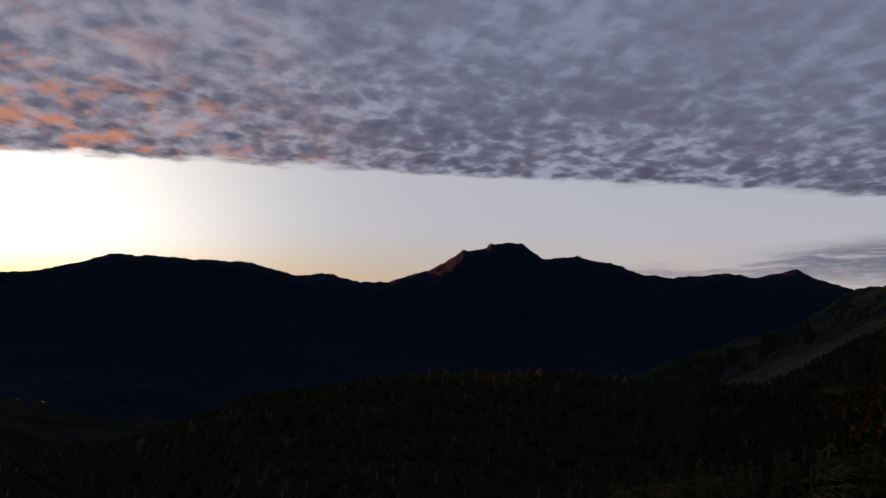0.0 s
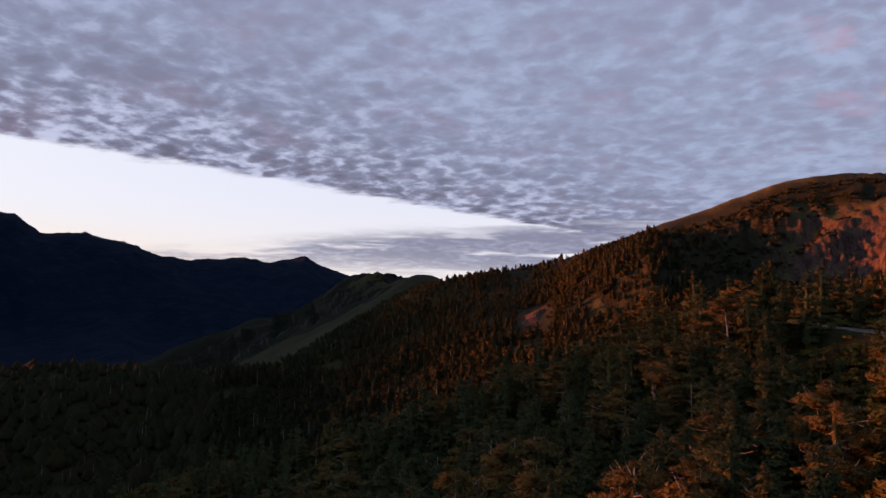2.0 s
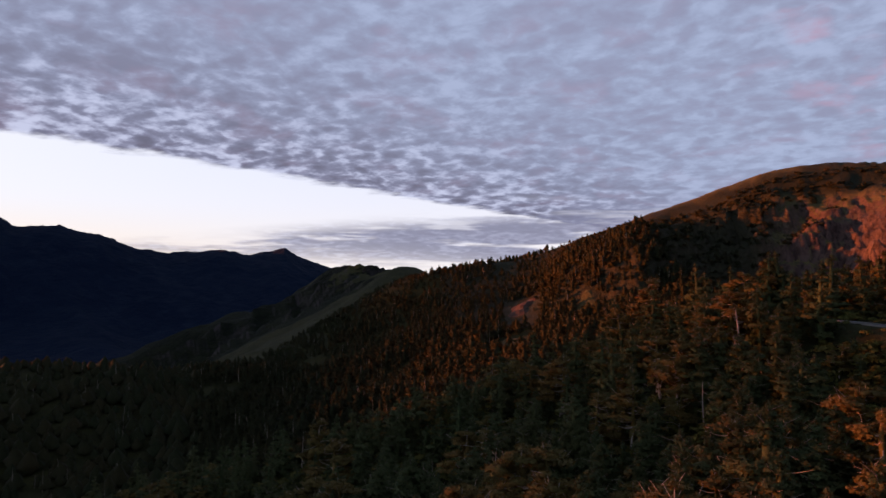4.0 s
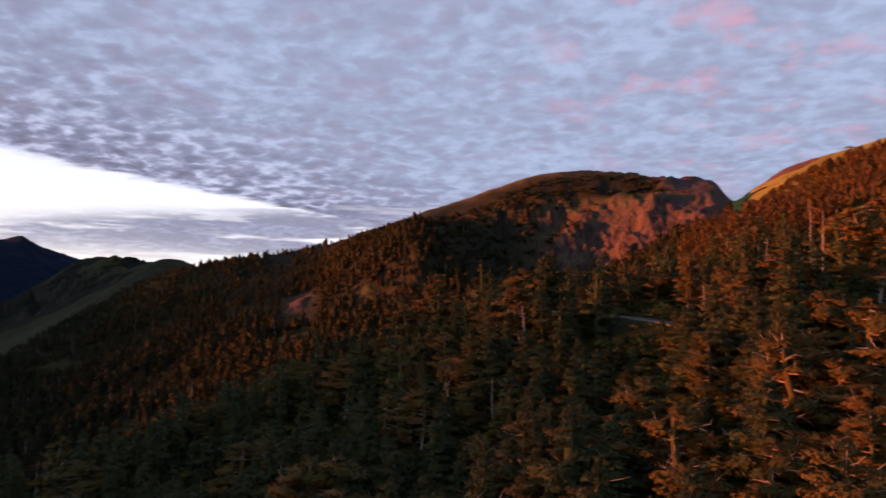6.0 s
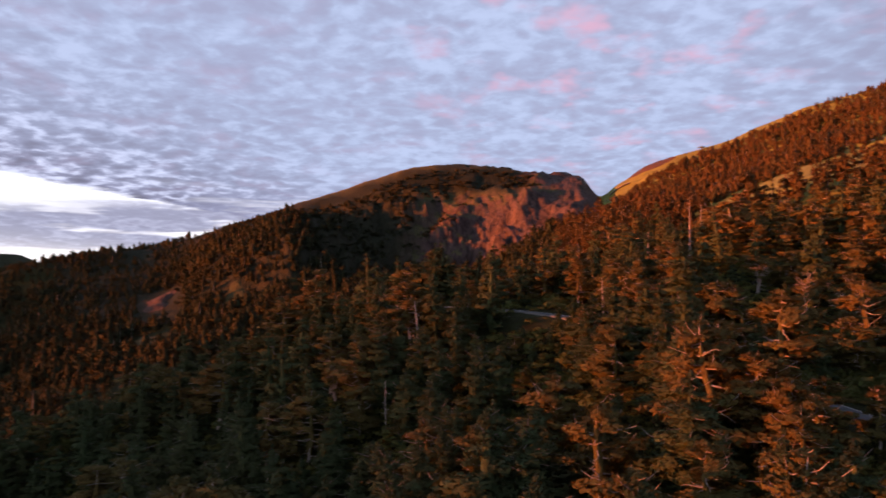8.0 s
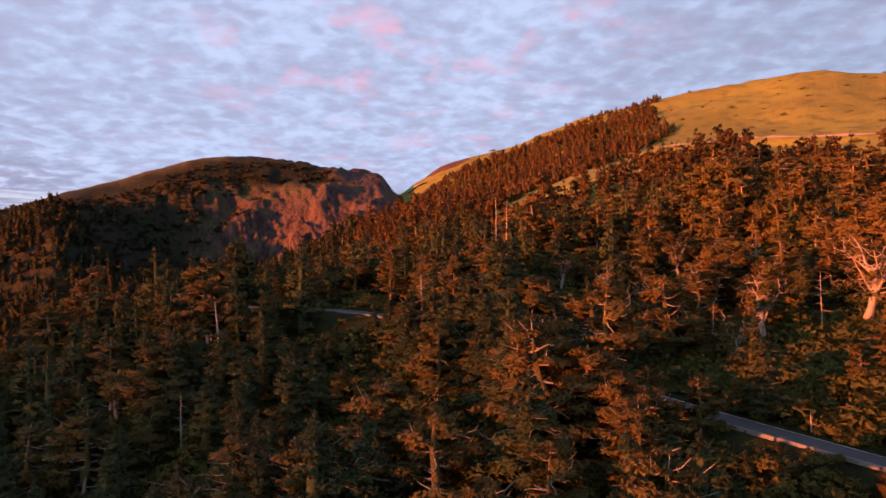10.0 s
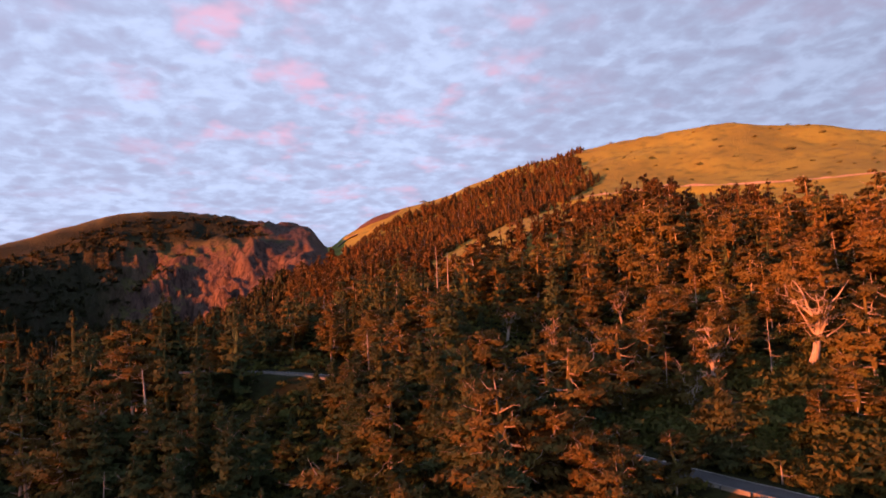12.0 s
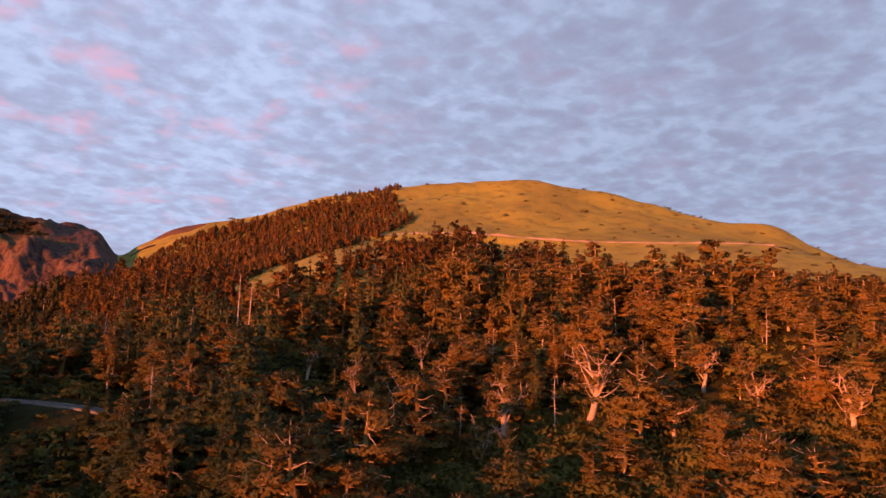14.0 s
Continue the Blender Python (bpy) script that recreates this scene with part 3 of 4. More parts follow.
land_patch("meadow", 25.8, 437, 0.8, 9, M_MEADOW, "small grassy clearing on the wooded slope", "meadow", 0.4, 202)
land_patch("rocky_knob", -7.4, 588, 2.1, 9, M_REDROCK, "brown rocky knob on the grass crest near the saddle", "rock", 0.7, 204)
land_patch("meadow", 32.0, 398, 1.5, 18, M_MEADOW, "small grassy clearing on the wooded slope", "meadow", 0.4, 203)


# ---- trees ----
def tri_tube(points, radii, sides=5, rng=None):
    """A tapered tube along points, as triangles, closed at its tip."""
    points = np.asarray(points, float)
    verts, faces = [], []
    for k, (p, r) in enumerate(zip(points, radii)):
        ahead = points[min(k + 1, len(points) - 1)] - points[max(k - 1, 0)]
        ahead = ahead / (np.linalg.norm(ahead) + 1e-9)
        a = np.cross(ahead, (0.31, 0.9, 0.17))
        a /= np.linalg.norm(a) + 1e-9
        b = np.cross(ahead, a)
        for q in range(sides):
            w = 2 * math.pi * q / sides
            wob = 1.0 if rng is None else rng.uniform(0.82, 1.2)
            verts.append(p + r * wob * (math.cos(w) * a + math.sin(w) * b))
    for k in range(len(points) - 1):
        for q in range(sides):
            i, j = k * sides + q, k * sides + (q + 1) % sides
            faces += [(i, j, j + sides), (i, j + sides, i + sides)]
    top = len(verts)
    verts.append(points[-1] + 0.3 * (points[-1] - points[-2]))
    faces += [(top - sides + q, top - sides + (q + 1) % sides, top) for q in range(sides)]
    return np.array(verts), np.array(faces)


def merged(pieces):
    verts, faces, n = [], [], 0
    plain = any(v.shape[1] == 3 for v, _ in pieces)
    for v, f in pieces:
        verts.append(v[:, :3] if plain else v)
        faces.append(f + n)
        n += len(v)
    return np.concatenate(verts), np.concatenate(faces)


def needles(centres, normals, size, rng, shade, outward=None):
    """Small needle sprays on a surface, each a slim triangle that points outward and along it."""
    n = len(centres)
    normals = normals + rng.normal(0, 0.5, (n, 3))
    normals *= np.sign((normals * shade).sum(1) + 1e-9)[:, None]
    normals /= np.linalg.norm(normals, axis=1)[:, None] + 1e-9
    ahead = rng.normal(0, 0.7, (n, 3)) + (0 if outward is None else outward)
    ahead -= normals * (ahead * normals).sum(1)[:, None] * 0.7
    ahead /= np.linalg.norm(ahead, axis=1)[:, None] + 1e-9
    side = np.cross(normals, ahead)
    side /= np.linalg.norm(side, axis=1)[:, None] + 1e-9
    ln, wd = (size * rng.uniform(0.7, 1.35, n))[:, None], (size * rng.uniform(0.42, 0.8, n))[:, None]
    out = np.repeat(shade / (np.linalg.norm(shade, axis=1)[:, None] + 1e-9), 3, 0) + rng.normal(0, 0.2, (3 * n, 3))
    v = np.stack([centres - ahead * ln * 0.4 + side * wd * 0.5, centres - ahead * ln * 0.4 - side * wd * 0.5, centres + ahead * ln * 0.6], 1)
    return np.c_[v.reshape(-1, 3), out], np.arange(3 * n).reshape(-1, 3)


def boughs(centres, radii, count, rng, size=0.55, middle=None):
    """Clumps of needles: each a flattened cushion that carries sprays on its upper and outer sides."""
    centres, radii = np.asarray(centres, float), np.asarray(radii, float)
    way = rng.normal(0, 1, (len(centres), count, 3))
    way[..., 2] = np.abs(way[..., 2]) * 0.9 - 0.35 * (rng.random(way.shape[:2]) < 0.4)
    way /= np.linalg.norm(way, axis=2)[..., None]
    place = centres[:, None] + way * radii[:, None] * rng.uniform(0.55, 1.1, way.shape[:2])[..., None]
    normal = way / radii[:, None]
    normal /= np.linalg.norm(normal, axis=2)[..., None]
    each = np.repeat(radii[:, :2].mean(1) * size + 0.14, count)
    # the clump's own roundness and the whole crown's shape the light together
    middle = centres.mean(0) if middle is None else np.asarray(middle, float)
    axis = np.stack([np.full(len(centres), middle[0]), np.full(len(centres), middle[1]), centres[:, 2] * 0.75 + middle[2] * 0.25], -1)
    outward = centres - axis
    outward /= np.linalg.norm(outward, axis=1)[:, None] + 0.3
    shade = 0.5 * normal + 0.85 * outward[:, None] + (0, 0, 0.15)
    lead = np.broadcast_to(outward[:, None] * 0.8 + (0, 0, 0.25), way.shape)
    return needles(place.reshape(-1, 3), normal.reshape(-1, 3), each, rng, shade.reshape(-1, 3), lead.reshape(-1, 3))


def bent(rng, h, lean=0.0, sway=0.02, steps=6):
    """The middle line of a trunk."""
    s = np.linspace(0, 1, steps)
    way = rng.uniform(0, 2 * math.pi)
    off = np.cumsum(rng.normal(0, sway * h / steps * 2, (steps, 2)), 0)
    off -= off[0]
    line = np.stack([lean * h * s * math.cos(way) + off[:, 0], lean * h * s * math.sin(way) + off[:, 1], h * s - 0.6 * (1 - s)], -1)
    return line


def along(line, s):
    s = np.atleast_1d(s) * (len(line) - 1)
    k = np.clip(s.astype(int), 0, len(line) - 2)
    return line[k] + (s - k)[:, None] * (line[k + 1] - line[k])


def core(rng, line, s0, s1, reach, sides, rings):
    """The dark inner mass of a crown, closed and uneven."""
    q = np.linspace(0, 1, rings)
    centre = along(line, s0 + (s1 - s0) * q)
    a = np.arange(sides) / sides * 2 * math.pi
    wide = (reach(q)[:, None] * rng.uniform(0.7, 1.25, (rings, sides)))[..., None]
    wide[0] *= 0.4
    wide[-1] *= 0.1
    way = np.stack([np.cos(a), np.sin(a), 0 * a], -1)[None]
    v = centre[:, None] + way * wide + rng.normal(0, 0.08, (rings, sides, 3))
    n = np.broadcast_to(way + (0, 0, 0.25), v.shape)
    i = np.arange(rings * sides).reshape(rings, sides)
    j = np.roll(i, -1, 1)
    f = np.concatenate([np.stack([i[:-1], j[:-1], j[1:]], -1).reshape(-1, 3), np.stack([i[:-1], j[1:], i[1:]], -1).reshape(-1, 3)])
    return np.c_[v.reshape(-1, 3), n.reshape(-1, 3)], f


def rim_twigs(rng, centres, middle, count):
    """Fine bare twigs that stick out of the needle cushions."""
    tubes = []
    for k in rng.integers(0, len(centres), count):
        p = np.asarray(centres[k], float)
        way = np.array((p[0] - middle[0], p[1] - middle[1], 0.0))
        way = way / (np.linalg.norm(way) + 0.2) + rng.normal(0, 0.5, 3) + (0, 0, 0.15)
        bend = p + way * rng.uniform(0.35, 0.75)
        tubes.append(tri_tube([p - way * 0.3, bend, bend + (way * 0.6 + rng.normal(0, 0.35, 3) + (0, 0, 0.25)) * rng.uniform(0.4, 0.9)], (0.05, 0.04, 0.018), 3))
    return tubes


def fir(rng, h=13.0, spread=3.2, rich=1.0):
    """A ragged mountain fir: cushions of needles in uneven tiers round a straight trunk."""
    line = bent(rng, h, rng.uniform(0, 0.05), 0.03)
    wood = [tri_tube(line, np.linspace(0.014 * h, 0.02, len(line)), 6, rng)]
    bottom = rng.uniform(0.04, 0.14)
    tiers = int(8 + 4 * rich)
    c, radii = [], []
    tilt = rng.uniform(0, 2 * math.pi)
    for k in range(tiers):
        q = (k + rng.uniform(0, 0.8)) / tiers
        start = along(line, bottom + (0.99 - bottom) * q)[0]
        reach = spread * (1 - q ** 1.35) ** 0.85 * (0.65 + 0.35 * min(1, q * 4 + 0.3)) * rng.uniform(0.72, 1.15) + 0.2
        for j in range(max(2, int(rng.integers(6, 9) * (1 - 0.45 * q) * (0.6 + 0.4 * rich)))):
            a = rng.uniform(0, 2 * math.pi)
            ln = reach * rng.uniform(0.55, 1.1) * (1 + 0.18 * math.cos(a - tilt))
            out = np.array((math.cos(a), math.sin(a), 0.0))
            dip = (-0.22 + 0.45 * q) * ln + rng.normal(0, 0.12)
            for at in ((0.72, 0.36) if ln > 1.0 and rich > 0.6 else (0.6,)):
                c.append(start + out * ln * at + (0, 0, dip * at * 1.3))
                wide = 0.27 * ln + 0.30
                radii.append((wide * rng.uniform(0.8, 1.25), wide * rng.uniform(0.8, 1.25), 0.17 * ln + 0.38))
            if rng.random() < 0.45 and q < 0.9:
                end = start + out * ln * rng.uniform(0.9, 1.2) + (0, 0, dip + rng.uniform(0, 0.5))
                wood.append(tri_tube([start, start + out * ln * 0.55 + (0, 0, dip * 0.4), end], (0.07, 0.05, 0.02), 3))
    c.append(along(line, 1.0)[0])
    radii.append((0.28, 0.28, 0.6))
    if rich > 0.9:
        wood += rim_twigs(rng, c, line[2], 34)
    heart = core(rng, line, bottom * 0.7, 0.97, lambda q: spread * (0.27 if rich > 0.9 else 0.18) * (1 - q ** 1.35) ** 0.85 * (0.6 + 0.4 * np.minimum(1, q * 5)), 7 if rich > 0.9 else 5, 9 if rich > 0.9 else 5)
    return merged(wood), merged([heart, boughs(c, radii, 68 if rich > 0.9 else 34 if rich > 0.3 else 10, rng, 0.37 if rich > 0.9 else 0.62 if rich > 0.3 else 1.1)])


def hemlock(rng, h=13.0, spread=4.2, rich=1.0, bare=0.2):
    """An old hemlock: crooked pale limbs that carry flat cushions of needles, open between the layers."""
    line = bent(rng, h, rng.uniform(0, 0.08), 0.05)
    wood = [tri_tube(line, np.linspace(0.020 * h, 0.04, len(line)), 7, rng)]
    c, radii = [], []
    limbs = int(13 + 9 * rich)
    for k in range(limbs):
        s = bare + (0.97 - bare) * (k + rng.uniform(0, 0.8)) / limbs
        q = (s - bare) / (1 - bare)
        start, a = along(line, s)[0], rng.uniform(0, 2 * math.pi)
        ln = spread * (1 - 0.66 * q ** 1.3) * rng.uniform(0.55, 1.15)
        way = np.array((math.cos(a), math.sin(a), 0.0))
        across = np.array((-math.sin(a), math.cos(a), 0.0))
        knee = start + way * ln * 0.5 + across * rng.normal(0, 0.14) * ln + (0, 0, rng.uniform(-0.16, 0.04) * ln)
        end = start + way * ln + across * rng.normal(0, 0.2) * ln + (0, 0, rng.uniform(0.0, 0.28) * ln)
        if rich > 0.5 or rng.random() < 0.5:
            wood.append(tri_tube([start, knee, end], (0.12, 0.085, 0.03), 4 if rich > 0.9 else 3))
        pads = ((end, 0.30), (knee * 0.35 + end * 0.65 + across * ln * 0.24, 0.26), (knee * 0.5 + end * 0.5 - across * ln * 0.22, 0.26), (knee, 0.2))
        for base, share in pads if rich > 0.9 else ((end * 0.7 + knee * 0.3, 0.36), (knee * 0.7 + end * 0.3, 0.30)):
            wide = share * ln + 0.26
            c.append(base + rng.normal(0, 0.16, 3) + (0, 0, 0.15))
            radii.append((wide * rng.uniform(0.8, 1.3), wide * rng.uniform(0.8, 1.3), 0.36 + 0.08 * ln))
    for _ in range(9 if rich > 0.9 else 3 if rich > 0.3 else 1):
        s, a = rng.uniform(0.2, 0.85), rng.uniform(0, 6.28)
        wood.append(crooked(rng, along(line, s)[0], (math.cos(a), math.sin(a), rng.uniform(-0.15, 0.3)), spread * (1.0 - 0.5 * s), 0.085, 5 if rich > 0.9 else 3, 0.3, 0.06)[1])
    for _ in range(3):
        c.append(along(line, rng.uniform(0.93, 1.0))[0] + rng.normal(0, 0.35, 3))
        radii.append((0.7, 0.7, 0.35))
    if rich > 0.3:
        wood += rim_twigs(rng, c, line[2], 46 if rich > 0.9 else 12)
    heart = core(rng, line, bare * 0.8, 0.96, lambda q: spread * 0.12 * (1 - 0.75 * q) * (0.5 + 0.5 * np.minimum(1, q * 4)), 7 if rich > 0.9 else 5, 9 if rich > 0.9 else 5)
    return merged(wood), merged([heart, boughs(c, radii, 64 if rich > 0.9 else 32 if rich > 0.3 else 10, rng, 0.37 if rich > 0.9 else 0.62 if rich > 0.3 else 1.1)])


def crooked(rng, start, way, length, r0, steps=5, wander=0.35, rise=0.1):
    """A crooked bare limb: its line and its tube."""
    pts = [np.asarray(start, float)]
    way = np.asarray(way, float)
    for _ in range(steps):
        way = way + rng.normal(0, wander, 3) + (0, 0, rise)
        way = way / np.linalg.norm(way)
        pts.append(pts[-1] + way * length / steps)
    return pts, tri_tube(pts, np.linspace(r0, max(0.02, r0 * 0.18), steps + 1), 6 if r0 > 0.15 else 4, rng)


def gnarled(rng, h=10.0, lean=0.15, leafy=0.5, thick=0.06, stems=4):
    """An old storm-bent tree: a thick bleached trunk that splits into crooked upright stems and bare side limbs, with some needle cushions."""
    line = bent(rng, h * 0.55, lean, 0.06, 6)
    wood = [tri_tube(line, np.linspace(thick * h * 1.15, thick * h * 0.6, len(line)) * rng.uniform(0.88, 1.15, len(line)), 9, rng)]
    c, radii = [], []
    turn = rng.uniform(0, 6.28)
    for k in range(stems):
        s = rng.uniform(0.45, 1.0) if k else 1.0
        a = turn + k * 2 * math.pi / stems + rng.normal(0, 0.3)
        pts, tube = crooked(rng, along(line, s)[0], (math.cos(a) * 0.75, math.sin(a) * 0.75, 0.65), h * rng.uniform(0.42, 0.6), thick * h * 0.42, 6, 0.26, 0.22)
        wood.append(tube)
        for j in range(7):
            p, b = pts[rng.integers(1, 6)], rng.uniform(0, 6.28)
            more, tube = crooked(rng, p, (math.cos(b), math.sin(b), rng.uniform(-0.2, 0.5)), h * rng.uniform(0.12, 0.28), thick * h * 0.14, 4, 0.4, 0.1)
            wood.append(tube)
            for _ in range(2):
                wood.append(crooked(rng, more[rng.integers(1, 4)], rng.normal(0, 1, 3), h * 0.08, 0.04, 3, 0.4)[1])
            if rng.random() < leafy:
                wide = rng.uniform(0.7, 1.4)
                c.append(more[-1] + (0, 0, 0.2))
                radii.append((wide * 1.3, wide * 1.1, 0.42 * wide + 0.2))
    for k in range(4):
        b = rng.uniform(0, 6.28)
        wood.append(crooked(rng, along(line, rng.uniform(0.3, 0.95))[0], (math.cos(b), math.sin(b), rng.uniform(-0.1, 0.4)), h * rng.uniform(0.25, 0.45), thick * h * 0.22, 5, 0.4, 0.12)[1])
    return merged(wood), boughs(c, radii, 50, rng, 0.36) if c else None


def snag(rng, h=13.0, twigs=14, thick=0.016):
    """A dead tree: bleached trunk with a broken top and short bare branches."""
    line = bent(rng, h, rng.uniform(0, 0.04), 0.015)
    wood = [tri_tube(line, np.linspace(thick * h, thick * h * 0.28, len(line)), 6, rng)]
    for _ in range(twigs):
        s, a = rng.uniform(0.3, 0.98), rng.uniform(0, 2 * math.pi)
        p, ln = along(line, s)[0], rng.uniform(0.5, 2.0) * (1.2 - s * 0.7)
        way = np.array((math.cos(a), math.sin(a), rng.uniform(-0.35, 0.25)))
        mid = p + way * ln * 0.5
        wood.append(tri_tube([p, mid, mid + (way + (0, 0, rng.uniform(-0.1, 0.7))) * ln * 0.5], (0.06, 0.045, 0.015), 3))
    return merged(wood), None


def shrub(rng, r=1.2, count=34):
    """A rounded bush of a few lobes."""
    lobes = 4
    a = rng.uniform(0, 2 * math.pi, lobes)
    c = np.stack([np.cos(a) * 0.5 * r, np.sin(a) * 0.5 * r, rng.uniform(0.15, 0.6, lobes) * r], -1)
    radii = np.stack([rng.uniform(0.45, 0.75, lobes) * r] * 2 + [rng.uniform(0.35, 0.6, lobes) * r], -1)
    return boughs(c, radii, max(4, count // lobes), rng, 0.95 if count < 60 else 0.45 if count < 160 else 0.24)


def simple_conifer(rng, h, spread):
    """A far conifer: a lumpy pointed crown."""
    line = np.array([(0, 0, 0.3), (0, 0, h * 0.5), (rng.normal(0, 0.3), rng.normal(0, 0.3), h)])
    return core(rng, line, 0.0, 1.0, lambda q: spread * (1 - q ** 1.6) ** 0.9 * (0.65 + 0.35 * np.minimum(1, q * 4)) + 0.1, 6, 6)


def tufted_conifer(rng, h, spread):
    """A conifer in the middle distance: a dark heart with uneven tiers of boughs and a blunt top."""
    line = np.array([(0, 0, 0.3), (rng.normal(0, 0.2), rng.normal(0, 0.2), h * 0.5), (rng.normal(0, 0.4), rng.normal(0, 0.4), h)])
    c, radii = [], []
    for k in range(6):
        q = (k + rng.uniform(0, 0.9)) / 6
        for _ in range(4 if q < 0.5 else 3 if q < 0.8 else 1):
            a, ln = rng.uniform(0, 6.28), spread * (1 - q ** 1.6) ** 0.8 * rng.uniform(0.6, 1.1)
            c.append(along(line, 0.1 + 0.88 * q)[0] + (math.cos(a) * ln * 0.65, math.sin(a) * ln * 0.65, rng.normal(0, 0.2)))
            radii.append((0.36 * ln + 0.35, 0.36 * ln + 0.35, 0.22 * ln + 0.4))
    heart = core(rng, line, 0.0, 0.97, lambda q: spread * 0.45 * (1 - q ** 1.6) ** 0.8 + 0.08, 5, 4)
    return merged([heart, boughs(c, radii, 8, rng, 1.0)])


def part(name, mesh, parent, label=""):
    ob = new(name, mesh)
    ob.parent = parent
    return tagged(ob, label) if label else ob


def tree_thing(name, wood, crown, bark, leaf, label, category, group=""):
    """A tree as a thing: an empty at its foot with a trunk and, where it has one, a crown."""
    root = new(name)
    root.empty_display_size = 0.5
    part("trunk", mesh_from(name + "_trunk", *wood, [bark]), root)
    if crown is not None:
        part("crown", mesh_from(name + "_crown", *crown, [leaf], smooth=False), root)
    return tagged(root, label, category, group)


def at_polar(az, r):
    return -math.sin(radians(az)) * r, math.cos(radians(az)) * r


def ground_at(x, y):
    return float(land_height(x, y)[0])


# ---- where the woods stand ----
def scatter(az0, az1, r0, r1, gap, seed):
    """Jittered places over a stretch of land."""
    rng = np.random.default_rng(seed)
    lim = r1 + gap
    gx, gy = np.meshgrid(np.arange(-lim, lim, gap), np.arange(-lim, lim, gap))
    gx = gx + rng.uniform(-0.46, 0.46, gx.shape) * gap + (np.arange(gx.shape[0]) % 2)[:, None] * gap * 0.5
    gy = gy + rng.uniform(-0.46, 0.46, gy.shape) * gap
    x, y = gx.ravel(), gy.ravel()
    r, az = np.hypot(x, y), np.degrees(np.arctan2(-x, y))
    keep = (az > az0) & (az < az1) & (r > r0) & (r < r1)
    return x[keep], y[keep], r[keep], az[keep]


# special trees: bearing, distance, kind, height, width, label
OLD_TREES = [
    (-10.3, 199, "snag", 16.0, 0.016, "tall dead tree with a bare bleached trunk"),
    (-9.6, 200, "snag", 17.5, 0.014, "tall dead tree with a bare bleached trunk"),
    (-1.3, 216, "snag", 14.0, 0.014, "dead conifer with a thin pale spire"),
    (-20.2, 157, "gnarled", 11.0, 0.045, "old leaning conifer with a bleached trunk"),
    (-26.7, 131, "gnarled", 11.5, 0.065, "storm-bent old tree with a thick forked pale trunk"),
    (-30.6, 133, "snag", 10.5, 0.014, "slim dead tree with a bare pale trunk"),
    (-33.6, 138, "gnarled", 15.5, 0.052, "storm-bent old tree with a thick forked pale trunk"),
    (-38.9, 128, "gnarled", 9.0, 0.055, "low wind-twisted tree with pale crossing limbs"),
    (-42.4, 150, "gnarled", 9.5, 0.050, "wide wind-twisted tree with pale crossing limbs"),
    (-38.2, 150, "snag", 10.0, 0.013, "slim dead tree with a bare pale trunk"),
    (-28.0, 176, "snag", 8.5, 0.014, "slim dead tree with a bare pale trunk"),
    (-22.9, 181, "gnarled", 10.0, 0.040, "old leaning conifer with a bleached trunk"),
    (-17.5, 165, "gnarled", 10.0, 0.040, "old conifer with a bleached crooked trunk"),
    (-50.5, 128, "gnarled", 11.0, 0.050, "storm-bent old tree with a thick pale trunk"),
    (-55.5, 150, "gnarled", 10.0, 0.045, "wind-twisted tree with pale crossing limbs"),
    (14.4, 138, "snag", 9.5, 0.017, "dead conifer with a short bare pale top"),
    (-1.0, 176, "hemlock", 13.0, 3.6, "old hemlock with pale limbs and a bare top"),
    (-5.3, 151, "hemlock", 13.5, 3.8, "old hemlock with pale curving limbs"),
    (-10.8, 139, "hemlock", 11.5, 5.0, "flat-topped hemlock with pale curving limbs"),
    (38.2, 158, "snag", 10.0, 0.016, "dead conifer with a bare pale trunk"),
    (49.7, 222, "snag", 12.0, 0.015, "dead conifer with a bare pale trunk"),
    (-27.6, 97, "stump", 2.6, 0.06, "short bleached stump of a broken tree"),
    (-32.4, 152, "stump", 3.0, 0.07, "short bleached stump of a broken tree"),
    (-24.5, 122, "gnarled", 7.5, 0.045, "low storm-bent tree with pale crooked limbs"),
    (-45.5, 138, "gnarled", 9.0, 0.045, "storm-bent old tree with pale crooked limbs"),
    (-14.0, 172, "gnarled", 9.0, 0.04, "old conifer with a bleached crooked trunk"),
    (-47.5, 165, "snag", 9.0, 0.014, "slim dead tree with a bare pale trunk"),
    (-6.5, 205, "snag", 10.0, 0.014, "slim dead tree with a bare pale trunk"),
    (18.3, 158, "gnarled", 9.0, 0.04, "old conifer with a bleached crooked trunk"),
]


def plant_old_trees():
    for k, (az, r, kind, h, w, label) in enumerate(OLD_TREES):
        rng = np.random.default_rng(400 + k)
        if kind == "snag":
            wood, crown = snag(rng, h, 16, w)
        elif kind == "stump":
            wood, crown = snag(rng, h, 1, w)
        elif kind == "hemlock":
            wood, crown = hemlock(rng, h, w, 1.0)
        else:
            wood, crown = gnarled(rng, h, 0.16, 0.5, w * 0.8, 6)
        names = {"snag": "dead_tree", "stump": "tree_stump", "hemlock": "hemlock_tree", "gnarled": "old_tree"}
        ob = tree_thing(names[kind], wood, crown, M_BARK if kind == "hemlock" else M_DEAD, M_HEMLOCK, label, {"snag": "dead tree", "stump": "stump"}.get(kind, "tree"))
        x, y = at_polar(az, r)
        ob.matrix_basis = pose(x, y, ground_at(x, y), 0, 0, rng.uniform(0, 360))


def flat_normals(v, f):
    """Adds outward-looking normals to the corners of plain triangles."""
    face = np.cross(v[f[:, 1]] - v[f[:, 0]], v[f[:, 2]] - v[f[:, 0]])
    total = np.zeros_like(v)
    for k in range(3):
        np.add.at(total, f[:, k], face)
    return np.c_[v, total]


